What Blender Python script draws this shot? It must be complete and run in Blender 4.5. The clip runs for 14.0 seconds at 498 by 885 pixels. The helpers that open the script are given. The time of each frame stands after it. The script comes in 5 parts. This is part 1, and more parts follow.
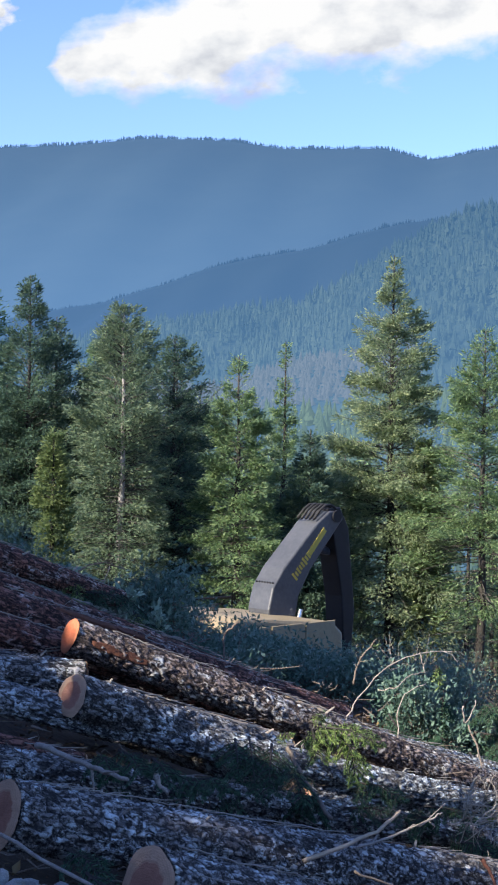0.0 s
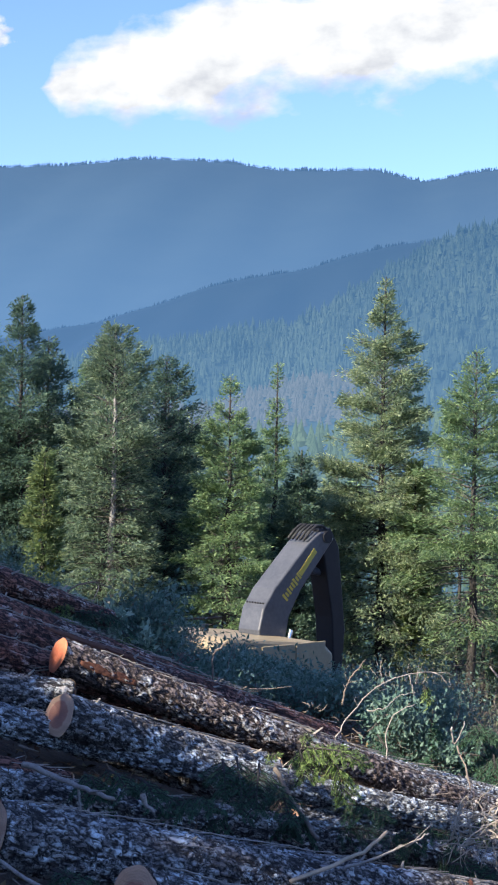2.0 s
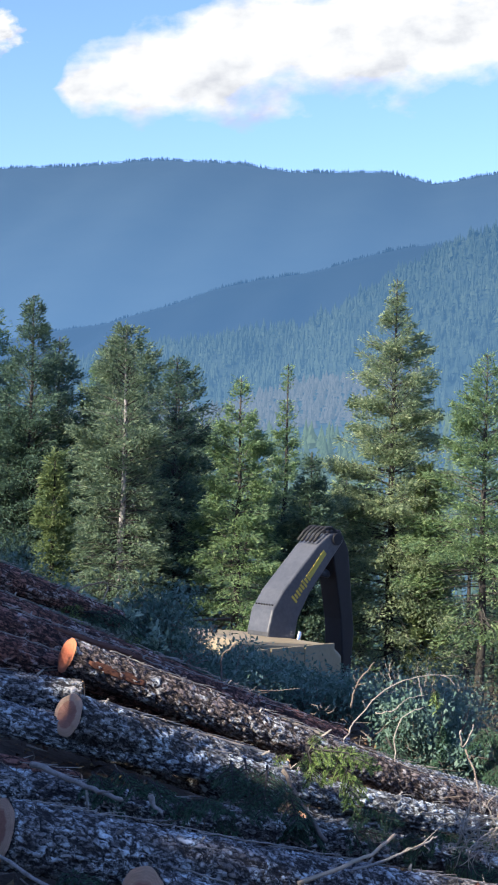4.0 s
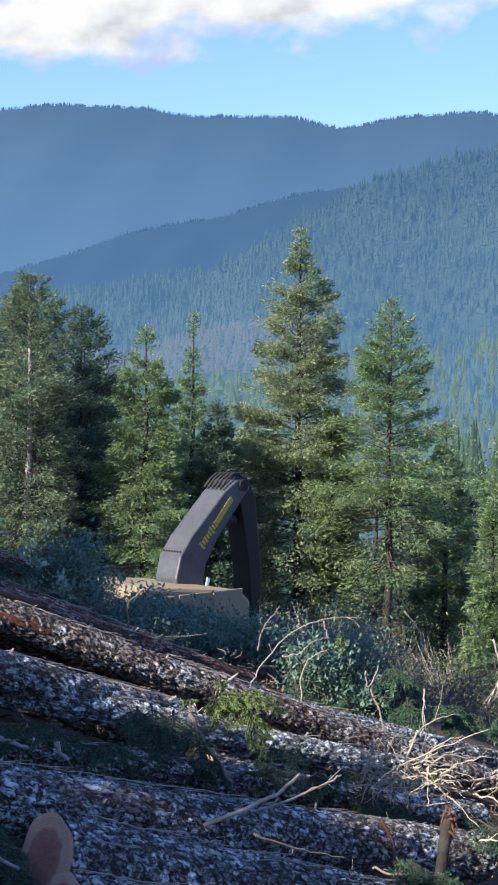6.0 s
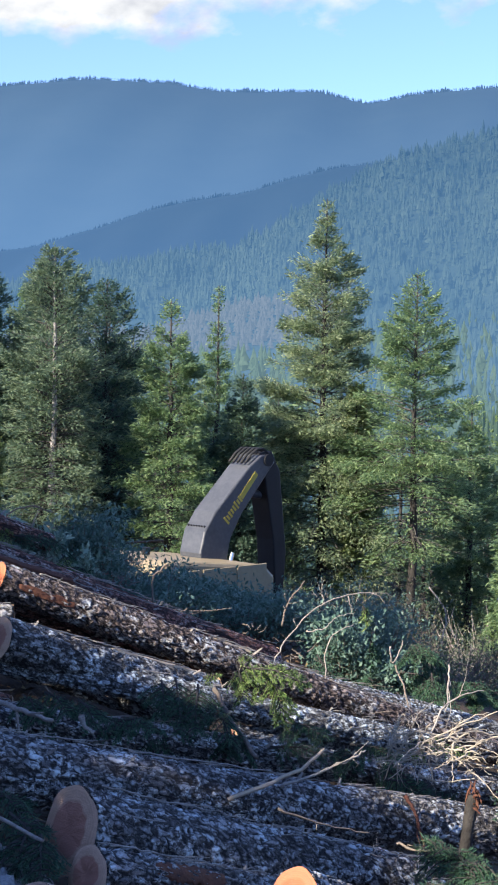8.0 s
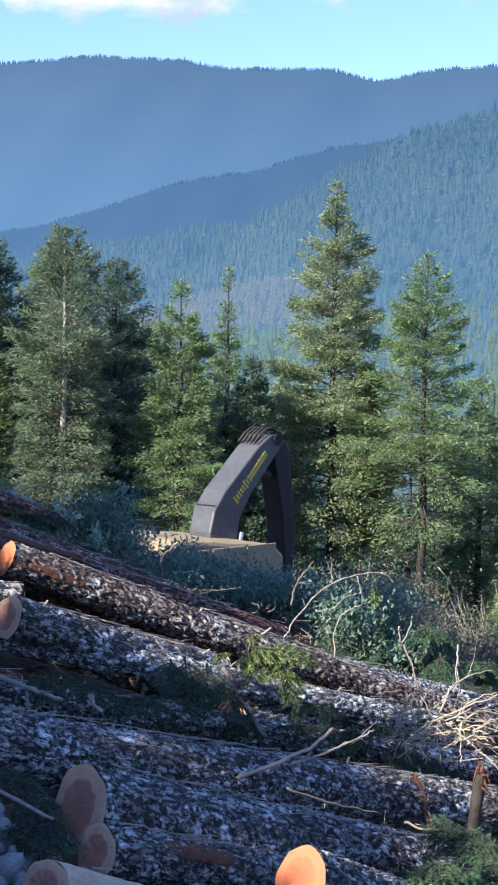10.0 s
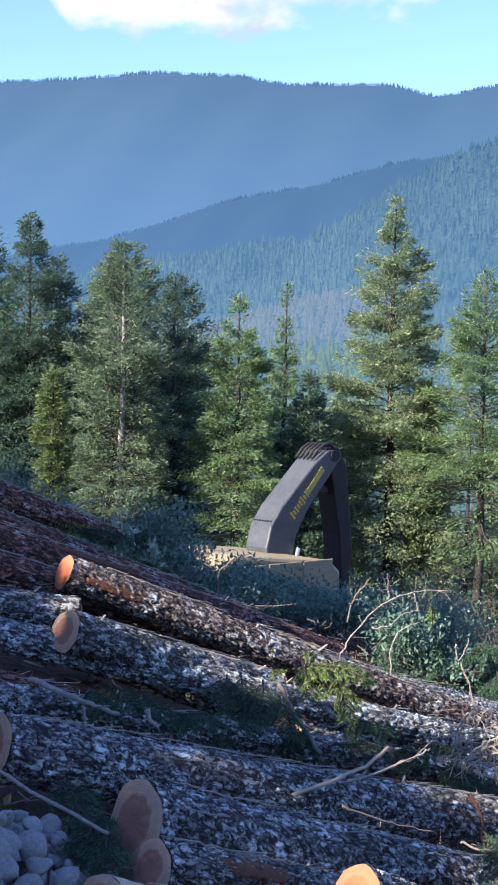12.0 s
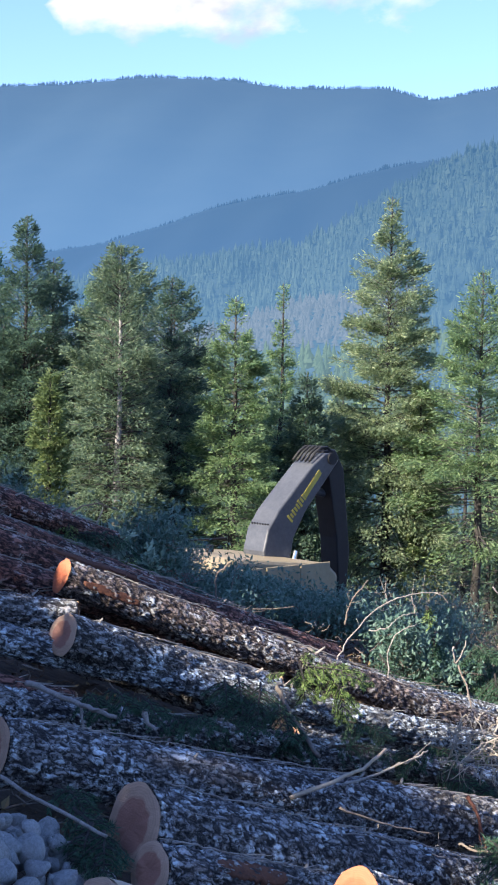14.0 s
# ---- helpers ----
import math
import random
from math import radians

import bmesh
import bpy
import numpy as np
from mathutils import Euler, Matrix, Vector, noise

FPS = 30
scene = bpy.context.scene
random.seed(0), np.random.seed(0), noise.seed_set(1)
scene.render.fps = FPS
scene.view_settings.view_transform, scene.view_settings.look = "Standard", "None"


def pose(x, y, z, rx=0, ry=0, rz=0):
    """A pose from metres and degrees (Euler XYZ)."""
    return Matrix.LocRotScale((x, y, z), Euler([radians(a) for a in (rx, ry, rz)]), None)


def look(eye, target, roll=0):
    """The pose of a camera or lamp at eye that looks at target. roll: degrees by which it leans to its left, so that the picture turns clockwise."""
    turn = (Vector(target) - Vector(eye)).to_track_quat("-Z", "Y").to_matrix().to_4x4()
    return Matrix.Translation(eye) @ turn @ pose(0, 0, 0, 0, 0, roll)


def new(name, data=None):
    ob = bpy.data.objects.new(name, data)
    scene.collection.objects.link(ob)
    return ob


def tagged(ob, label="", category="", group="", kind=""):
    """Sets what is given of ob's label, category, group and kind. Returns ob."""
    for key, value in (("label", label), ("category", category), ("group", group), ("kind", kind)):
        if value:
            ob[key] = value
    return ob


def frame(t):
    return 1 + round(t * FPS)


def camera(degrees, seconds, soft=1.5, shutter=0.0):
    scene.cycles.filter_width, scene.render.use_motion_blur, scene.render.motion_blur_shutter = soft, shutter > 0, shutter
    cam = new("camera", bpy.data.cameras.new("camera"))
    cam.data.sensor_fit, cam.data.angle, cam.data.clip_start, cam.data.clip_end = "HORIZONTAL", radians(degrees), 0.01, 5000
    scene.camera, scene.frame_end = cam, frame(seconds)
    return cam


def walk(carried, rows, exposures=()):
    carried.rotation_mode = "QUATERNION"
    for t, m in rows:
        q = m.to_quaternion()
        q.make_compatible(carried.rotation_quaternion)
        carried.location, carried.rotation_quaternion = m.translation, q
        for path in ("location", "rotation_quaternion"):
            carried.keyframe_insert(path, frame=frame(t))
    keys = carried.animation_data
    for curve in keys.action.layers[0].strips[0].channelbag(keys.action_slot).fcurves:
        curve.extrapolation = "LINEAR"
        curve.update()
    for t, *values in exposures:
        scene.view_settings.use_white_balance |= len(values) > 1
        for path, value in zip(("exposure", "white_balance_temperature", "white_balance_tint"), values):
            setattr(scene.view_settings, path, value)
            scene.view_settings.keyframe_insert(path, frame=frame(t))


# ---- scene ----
cam = camera(18.553, 14.0, soft=2.0)
walk(cam, [
    (0.0, look((-0.075, 0.024, 1.618), (-3.337, 49.917, 1.414), 0.941)),
    (0.5, look((-0.072, 0.044, 1.612), (-2.734, 49.973, 1.578), 0.346)),
    (1.0, look((-0.034, -0.003, 1.622), (-2.554, 49.931, 2.111), 0.906)),
    (1.5, look((-0.037, 0.003, 1.613), (-2.938, 49.916, 2.067), 0.459)),
    (2.0, look((-0.044, 0.001, 1.612), (-3.065, 49.907, 2.091), 1.136)),
    (4.5, look((-0.046, 0.008, 1.610), (-3.401, 49.893, 2.132), 1.514)),
    (5.0, look((-0.042, 0.001, 1.614), (-3.215, 49.898, 2.056), 1.373)),
    (5.5, look((-0.020, 0.005, 1.604), (-1.658, 49.978, 1.511), 1.100)),
    (6.0, look((0.008, -0.018, 1.608), (-0.306, 49.968, 0.453), 0.659)),
    (6.5, look((0.000, -0.000, 1.600), (0.000, 49.976, 0.045), 0.900)),
    (7.0, look((0.009, -0.014, 1.608), (-0.042, 49.951, -0.246), 0.627)),
    (7.5, look((-0.004, 0.002, 1.603), (-0.561, 49.960, -0.389), 0.846)),
    (8.0, look((-0.005, 0.035, 1.597), (-1.104, 49.984, -0.377), 0.936)),
    (8.2, look((-0.015, 0.028, 1.600), (-1.413, 49.971, -0.325), 1.090)),
    (10.3, look((0.001, 0.028, 1.604), (-1.425, 49.935, -1.093), 0.993)),
    (10.5, look((-0.001, 0.014, 1.614), (-1.826, 49.912, -0.994), 1.150)),
    (11.0, look((-0.009, 0.003, 1.616), (-3.258, 49.838, -0.814), 1.180)),
    (11.5, look((-0.020, -0.005, 1.628), (-4.120, 49.779, -0.548), 1.568)),
    (12.0, look((-0.004, 0.009, 1.617), (-3.291, 49.852, -0.591), 1.303)),
    (12.5, look((0.003, 0.009, 1.610), (-2.737, 49.875, -0.807), 1.067)),
    (13.0, look((0.004, 0.017, 1.610), (-2.367, 49.882, -1.190), 1.109)),
    (13.5, look((0.006, -0.003, 1.619), (-2.569, 49.867, -0.902), 1.054)),
    (14.0, look((0.000, -0.005, 1.614), (-3.196, 49.849, -0.480), 1.109)),
], exposures=[(0.0, 1.42), (1.5, 1.54), (5.0, 1.54), (6.0, 1.42), (7.5, 1.5), (10.5, 1.7), (14.0, 1.76)])

# ---- world, sun ----
SUN_EL, SUN_DIR = radians(32), Vector((-0.71, -0.70, 0.0)).normalized()
world = bpy.data.worlds.new("sky_world")
scene.world = world
world.use_nodes = True
wn = world.node_tree.nodes
sky = wn.new("ShaderNodeTexSky")
sky.sky_type, sky.sun_disc = "NISHITA", False
sky.sun_elevation, sky.sun_rotation = SUN_EL, math.atan2(SUN_DIR.x, SUN_DIR.y)
sky.air_density, sky.dust_density, sky.ozone_density = 1.0, 0.3, 2.5
tint = wn.new("ShaderNodeMix")
tint.data_type, tint.blend_type = "RGBA", "MULTIPLY"
tint.inputs[0].default_value, tint.inputs[7].default_value = 1.0, (0.75, 0.84, 1.2, 1)
world.node_tree.links.new(sky.outputs[0], tint.inputs[6])
world.node_tree.links.new(tint.outputs[2], wn["Background"].inputs[0])
wn["Background"].inputs[1].default_value = 0.086
sun = new("sun", bpy.data.lights.new("sun", "SUN"))
sun.data.energy, sun.data.angle, sun.data.color = 5.0, radians(0.5), (1.0, 0.88, 0.73)
sun_vec = SUN_DIR * math.cos(SUN_EL) + Vector((0, 0, math.sin(SUN_EL)))
sun.matrix_world = look(sun_vec * 60, (0, 0, 0))


# ---- materials ----
def material(name):
    m = bpy.data.materials.new(name)
    m.use_nodes = True
    return m, m.node_tree.nodes, m.node_tree.links, m.node_tree.nodes["Principled BSDF"]


def ramp(nodes, stops):
    r = nodes.new("ShaderNodeValToRGB")
    el = r.color_ramp.elements
    while len(el) < len(stops):
        el.new(0.5)
    for e, (p, c) in zip(el, stops):
        e.position, e.color = p, (*c, 1) if len(c) == 3 else c
    return r


def noise_tex(nodes, scale, detail=4, rough=0.6):
    n = nodes.new("ShaderNodeTexNoise")
    n.inputs["Scale"].default_value, n.inputs["Detail"].default_value, n.inputs["Roughness"].default_value = scale, detail, rough
    return n


def plain(name, c1, c2, scale=8.0, rough=0.7, metal=0.0, bump=0.2, dist=0.01, fine=6.0):
    """Two-scale mottled surface between two colours, with fine relief."""
    m, n, l, p = material(name)
    tc = n.new("ShaderNodeTexCoord")
    a, b = noise_tex(n, scale), noise_tex(n, scale * fine, 6)
    l.new(tc.outputs["Object"], a.inputs["Vector"])
    l.new(tc.outputs["Object"], b.inputs["Vector"])
    mx = n.new("ShaderNodeMath")
    mx.operation = "ADD"
    l.new(a.outputs["Fac"], mx.inputs[0])
    l.new(b.outputs["Fac"], mx.inputs[1])
    hf = n.new("ShaderNodeMath")
    hf.operation = "MULTIPLY"
    hf.inputs[1].default_value = 0.5
    l.new(mx.outputs[0], hf.inputs[0])
    r = ramp(n, [(0.32, c1), (0.68, c2)])
    l.new(hf.outputs[0], r.inputs[0])
    l.new(r.outputs[0], p.inputs["Base Color"])
    p.inputs["Roughness"].default_value, p.inputs["Metallic"].default_value = rough, metal
    p.inputs["Specular IOR Level"].default_value = 0.3
    bp = n.new("ShaderNodeBump")
    bp.inputs["Strength"].default_value, bp.inputs["Distance"].default_value = bump, dist
    l.new(b.outputs["Fac"], bp.inputs["Height"])
    l.new(bp.outputs[0], p.inputs["Normal"])
    return m


def foliage(name, dark, mid, light, translucent=0.3, rough=0.6):
    """Leaves that differ one from the next, letting some light through."""
    m, n, l, p = material(name)
    g = n.new("ShaderNodeNewGeometry")
    tc = n.new("ShaderNodeTexCoord")
    nz = noise_tex(n, 0.9, 3)
    l.new(tc.outputs["Object"], nz.inputs["Vector"])
    ad = n.new("ShaderNodeMath")
    ad.operation = "ADD"
    l.new(g.outputs["Random Per Island"], ad.inputs[0])
    l.new(nz.outputs["Fac"], ad.inputs[1])
    hf = n.new("ShaderNodeMath")
    hf.operation = "MULTIPLY"
    hf.inputs[1].default_value = 0.5
    l.new(ad.outputs[0], hf.inputs[0])
    r = ramp(n, [(0.2, dark), (0.5, mid), (0.85, light)])
    l.new(hf.outputs[0], r.inputs[0])
    l.new(r.outputs[0], p.inputs["Base Color"])
    p.inputs["Roughness"].default_value = rough
    p.inputs["Specular IOR Level"].default_value = 0.3
    t = n.new("ShaderNodeBsdfTranslucent")
    l.new(r.outputs[0], t.inputs["Color"])
    mix = n.new("ShaderNodeMixShader")
    mix.inputs[0].default_value = translucent
    l.new(p.outputs[0], mix.inputs[1])
    l.new(t.outputs[0], mix.inputs[2])
    l.new(mix.outputs[0], n["Material Output"].inputs["Surface"])
    return m


def bark_mat(name, crack, brown, pale, lichen, amount):
    """Plated bark: dark furrows, brown plates of differing tone, pale lichen flecks on the plates."""
    m, n, l, p = material(name)
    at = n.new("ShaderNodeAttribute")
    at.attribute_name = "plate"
    tc = n.new("ShaderNodeTexCoord")
    fine, patch, speck, warp = noise_tex(n, 75, 6), noise_tex(n, 2.6, 4, 0.7), noise_tex(n, 19, 4, 0.62), noise_tex(n, 14, 3, 0.6)
    for t in (fine, patch, speck, warp):
        l.new(tc.outputs["Object"], t.inputs["Vector"])

    def mth(op, i, j=None, k=None):
        q = n.new("ShaderNodeMath")
        q.operation = op
        for t, v in enumerate((i, j, k)):
            if isinstance(v, (int, float)):
                q.inputs[t].default_value = v
            elif v is not None:
                l.new(v, q.inputs[t])
        return q.outputs[0]

    def mix(f, a, b, blend="MIX"):
        q = n.new("ShaderNodeMix")
        q.data_type, q.blend_type = "RGBA", blend
        for t, v in ((0, f), (6, a), (7, b)):
            if isinstance(v, tuple):
                q.inputs[t].default_value = (*v, 1)
            elif isinstance(v, (int, float)):
                q.inputs[t].default_value = v
            else:
                l.new(v, q.inputs[t])
        return q.outputs[2]

    wob = n.new("ShaderNodeVectorMath")
    wob.operation = "MULTIPLY_ADD"
    wob.inputs[1].default_value = (0.1, 0.1, 0.26)
    l.new(warp.outputs["Color"], wob.inputs[0])
    l.new(tc.outputs["Object"], wob.inputs[2])
    mp = n.new("ShaderNodeMapping")
    mp.inputs["Scale"].default_value = (23, 23, 7)
    l.new(wob.outputs[0], mp.inputs["Vector"])
    edge, cell = n.new("ShaderNodeTexVoronoi"), n.new("ShaderNodeTexVoronoi")
    edge.feature = "DISTANCE_TO_EDGE"
    for t in (edge, cell):
        t.inputs["Scale"].default_value = 1.0
        l.new(mp.outputs[0], t.inputs["Vector"])
    tone = n.new("ShaderNodeSeparateColor")
    l.new(cell.outputs["Color"], tone.inputs[0])
    base = ramp(n, [(0.3, brown), (0.75, pale)])
    l.new(mth("MULTIPLY_ADD", tone.outputs[0], 0.45, mth("MULTIPLY", fine.outputs["Fac"], 0.6)), base.inputs[0])
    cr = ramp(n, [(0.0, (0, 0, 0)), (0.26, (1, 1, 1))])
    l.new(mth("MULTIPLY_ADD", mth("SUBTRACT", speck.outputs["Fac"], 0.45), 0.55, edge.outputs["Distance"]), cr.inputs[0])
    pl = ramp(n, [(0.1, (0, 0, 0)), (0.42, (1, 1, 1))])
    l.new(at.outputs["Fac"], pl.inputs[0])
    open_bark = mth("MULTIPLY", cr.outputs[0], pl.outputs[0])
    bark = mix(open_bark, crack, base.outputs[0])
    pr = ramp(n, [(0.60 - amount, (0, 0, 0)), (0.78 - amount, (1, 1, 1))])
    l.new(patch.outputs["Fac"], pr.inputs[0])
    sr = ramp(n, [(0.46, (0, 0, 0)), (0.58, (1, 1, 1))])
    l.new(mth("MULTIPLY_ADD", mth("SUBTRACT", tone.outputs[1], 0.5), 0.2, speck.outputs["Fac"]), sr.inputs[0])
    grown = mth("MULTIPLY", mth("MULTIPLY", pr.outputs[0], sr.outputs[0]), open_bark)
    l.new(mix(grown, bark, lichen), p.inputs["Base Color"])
    p.inputs["Roughness"].default_value = 0.85
    p.inputs["Specular IOR Level"].default_value = 0.25
    bp = n.new("ShaderNodeBump")
    bp.inputs["Strength"].default_value, bp.inputs["Distance"].default_value = 0.9, 0.014
    l.new(mth("MULTIPLY_ADD", fine.outputs["Fac"], 0.5, cr.outputs[0]), bp.inputs["Height"])
    l.new(bp.outputs[0], p.inputs["Normal"])
    return m


def end_mat(name, heart, sap):
    """Sawn log end: ringed heartwood, paler sapwood, a thin dark rim."""
    m, n, l, p = material(name)
    tc = n.new("ShaderNodeTexCoord")
    ln = n.new("ShaderNodeVectorMath")
    ln.operation = "LENGTH"
    l.new(tc.outputs["Object"], ln.inputs[0])
    wob = noise_tex(n, 1.6, 3)
    l.new(tc.outputs["Object"], wob.inputs["Vector"])
    ad = n.new("ShaderNodeMath")
    ad.operation = "MULTIPLY_ADD"
    ad.inputs[1].default_value = 0.22
    l.new(wob.outputs["Fac"], ad.inputs[0])
    l.new(ln.outputs["Value"], ad.inputs[2])
    r = ramp(n, [(0.0, tuple(c * 0.8 for c in heart)), (0.72, heart), (0.8, sap), (1.03, tuple(c * 0.9 for c in sap)), (1.0, sap)])
    l.new(ad.outputs[0], r.inputs[0])
    sn = n.new("ShaderNodeMath")
    sn.operation = "SINE"
    sc = n.new("ShaderNodeMath")
    sc.operation = "MULTIPLY"
    sc.inputs[1].default_value = 95
    l.new(ad.outputs[0], sc.inputs[0])
    l.new(sc.outputs[0], sn.inputs[0])
    saw = noise_tex(n, 9, 6, 0.7)
    mp = n.new("ShaderNodeMapping")
    mp.inputs["Scale"].default_value = (0.4, 5, 1)
    l.new(tc.outputs["Object"], mp.inputs["Vector"])
    l.new(mp.outputs[0], saw.inputs["Vector"])
    f = n.new("ShaderNodeMath")
    f.operation = "MULTIPLY_ADD"
    f.inputs[1].default_value, f.inputs[2].default_value = 0.06, 0.68
    l.new(sn.outputs[0], f.inputs[0])
    f2 = n.new("ShaderNodeMath")
    f2.operation = "MULTIPLY_ADD"
    f2.inputs[1].default_value = 0.6
    l.new(saw.outputs["Fac"], f2.inputs[0])
    l.new(f.outputs[0], f2.inputs[2])
    mx = n.new("ShaderNodeMix")
    mx.data_type, mx.blend_type = "RGBA", "MULTIPLY"
    mx.inputs[0].default_value = 1.0
    l.new(r.outputs[0], mx.inputs[6])
    l.new(f2.outputs[0], mx.inputs[7])
    l.new(mx.outputs[2], p.inputs["Base Color"])
    p.inputs["Roughness"].default_value = 0.8
    bp = n.new("ShaderNodeBump")
    bp.inputs["Strength"].default_value, bp.inputs["Distance"].default_value = 0.5, 0.01
    l.new(saw.outputs["Fac"], bp.inputs["Height"])
    l.new(bp.outputs[0], p.inputs["Normal"])
    return m


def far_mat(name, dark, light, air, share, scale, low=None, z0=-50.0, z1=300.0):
    """Distant forest: dark woods with blue airlight put in as a share of emission."""
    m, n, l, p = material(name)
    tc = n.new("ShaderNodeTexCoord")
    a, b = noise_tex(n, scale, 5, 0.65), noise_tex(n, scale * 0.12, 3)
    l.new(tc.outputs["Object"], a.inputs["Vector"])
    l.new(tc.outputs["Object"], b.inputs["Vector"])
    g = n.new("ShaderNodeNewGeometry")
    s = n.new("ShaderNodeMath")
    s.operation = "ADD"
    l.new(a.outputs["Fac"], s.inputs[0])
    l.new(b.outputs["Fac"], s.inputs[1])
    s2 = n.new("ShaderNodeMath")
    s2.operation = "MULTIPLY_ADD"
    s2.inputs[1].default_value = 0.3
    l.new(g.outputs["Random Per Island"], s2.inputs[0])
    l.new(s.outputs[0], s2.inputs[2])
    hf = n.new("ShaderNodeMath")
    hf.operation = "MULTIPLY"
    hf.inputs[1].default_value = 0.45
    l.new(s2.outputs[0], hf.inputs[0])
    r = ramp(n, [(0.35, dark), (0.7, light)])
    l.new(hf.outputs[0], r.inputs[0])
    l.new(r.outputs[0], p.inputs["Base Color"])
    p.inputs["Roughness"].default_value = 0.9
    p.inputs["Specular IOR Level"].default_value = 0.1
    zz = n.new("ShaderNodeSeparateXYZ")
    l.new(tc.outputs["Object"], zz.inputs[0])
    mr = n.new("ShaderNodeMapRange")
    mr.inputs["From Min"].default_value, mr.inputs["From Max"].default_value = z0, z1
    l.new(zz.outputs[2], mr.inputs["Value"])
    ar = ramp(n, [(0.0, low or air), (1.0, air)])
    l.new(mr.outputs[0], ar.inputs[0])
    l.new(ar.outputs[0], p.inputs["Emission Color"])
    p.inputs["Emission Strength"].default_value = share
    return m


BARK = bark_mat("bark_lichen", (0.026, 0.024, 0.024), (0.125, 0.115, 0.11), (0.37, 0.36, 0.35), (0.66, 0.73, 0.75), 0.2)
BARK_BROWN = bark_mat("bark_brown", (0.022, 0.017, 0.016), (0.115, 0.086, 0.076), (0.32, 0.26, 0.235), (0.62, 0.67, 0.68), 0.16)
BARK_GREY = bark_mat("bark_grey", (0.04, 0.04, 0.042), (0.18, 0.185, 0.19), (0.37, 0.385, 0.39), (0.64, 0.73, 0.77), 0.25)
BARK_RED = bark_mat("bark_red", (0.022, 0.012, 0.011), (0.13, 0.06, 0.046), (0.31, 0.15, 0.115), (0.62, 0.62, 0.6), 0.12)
BARK_PALE = plain("bark_pale_trunk", (0.1, 0.095, 0.09), (0.36, 0.345, 0.33), 5, 0.85, bump=0.7, dist=0.03)
BARK_TREE = plain("bark_tree", (0.014, 0.013, 0.012), (0.055, 0.051, 0.047), 3, 0.9, bump=0.7, dist=0.03)
END = end_mat("sawn_end", (0.34, 0.165, 0.115), (0.47, 0.31, 0.21))
END_ORANGE = end_mat("sawn_end_orange", (0.39, 0.11, 0.052), (0.42, 0.14, 0.07))
PEELED = plain("peeled_wood", (0.33, 0.25, 0.17), (0.52, 0.43, 0.32), 6, 0.7)
STRIP = plain("torn_red_bark", (0.045, 0.018, 0.013), (0.11, 0.044, 0.03), 9, 0.85, bump=0.6)
SPLIT = plain("split_wood", (0.055, 0.023, 0.015), (0.16, 0.066, 0.038), 9, 0.8, bump=0.6)
SOIL = plain("slash_soil", (0.018, 0.012, 0.008), (0.085, 0.06, 0.04), 0.9, 0.95, bump=0.8, dist=0.05, fine=14)
TWIG = plain("dead_twig", (0.125, 0.11, 0.096), (0.39, 0.36, 0.32), 20, 0.8)
TWIG_DARK = plain("dark_twig", (0.07, 0.058, 0.048), (0.22, 0.185, 0.155), 15, 0.85)
ROOTWOOD = plain("pale_rootwood", (0.2, 0.175, 0.135), (0.46, 0.41, 0.33), 14, 0.8)
LIMB = plain("fir_limb", (0.022, 0.021, 0.019), (0.1, 0.094, 0.086), 6, 0.9)
FIR = foliage("fir_green", (0.085, 0.15, 0.08), (0.17, 0.265, 0.13), (0.33, 0.43, 0.21), 0.55)
FIR_OLIVE = foliage("fir_olive", (0.1, 0.155, 0.1), (0.215, 0.29, 0.165), (0.43, 0.48, 0.28), 0.55)
# Darker fir green, with the stand's shade put into its colour.
FIR_SHADED = foliage("fir_shaded", (0.042, 0.085, 0.07), (0.08, 0.14, 0.1), (0.16, 0.235, 0.145), 0.5)
FIR_YOUNG = foliage("fir_young", (0.07, 0.115, 0.05), (0.14, 0.2, 0.08), (0.26, 0.31, 0.13), 0.5)
PALE_LEAF = foliage("pale_broad_leaf", (0.1, 0.16, 0.115), (0.2, 0.29, 0.21), (0.4, 0.5, 0.38), 0.3, 0.45)
FIR_GREY = foliage("fir_grey_green", (0.07, 0.118, 0.085), (0.14, 0.207, 0.13), (0.28, 0.345, 0.205), 0.5)
FIR_LIME = foliage("fir_lime", (0.065, 0.12, 0.04), (0.15, 0.235, 0.07), (0.31, 0.4, 0.14), 0.4)
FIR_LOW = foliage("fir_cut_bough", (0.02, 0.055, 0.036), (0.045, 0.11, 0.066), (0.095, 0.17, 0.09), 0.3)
SHRUB = foliage("shrub_leaf", (0.055, 0.11, 0.085), (0.1, 0.175, 0.135), (0.185, 0.275, 0.22), 0.3, 0.5)
SCRUB = foliage("scrub_leaf", (0.045, 0.068, 0.045), (0.1, 0.13, 0.08), (0.21, 0.235, 0.14), 0.4)
BROAD = foliage("broad_leaf", (0.05, 0.09, 0.03), (0.1, 0.16, 0.055), (0.19, 0.26, 0.1), 0.45)
ROCK = plain("grey_rock", (0.17, 0.18, 0.18), (0.44, 0.45, 0.44), 5, 0.85, bump=0.6, dist=0.03)
PAINT_GREY = plain("machine_grey", (0.045, 0.05, 0.06), (0.085, 0.09, 0.1), 2, 0.28, bump=0.05)
PAINT_DARK = plain("machine_black", (0.005, 0.0055, 0.007), (0.011, 0.011, 0.014), 3, 0.6, bump=0.05)
PAINT_TAN = plain("machine_tan", (0.22, 0.18, 0.11), (0.29, 0.24, 0.15), 2, 0.5, bump=0.05)
PAINT_YEL = plain("decal_yellow", (0.36, 0.28, 0.04), (0.48, 0.38, 0.07), 5, 0.55, bump=0.05)
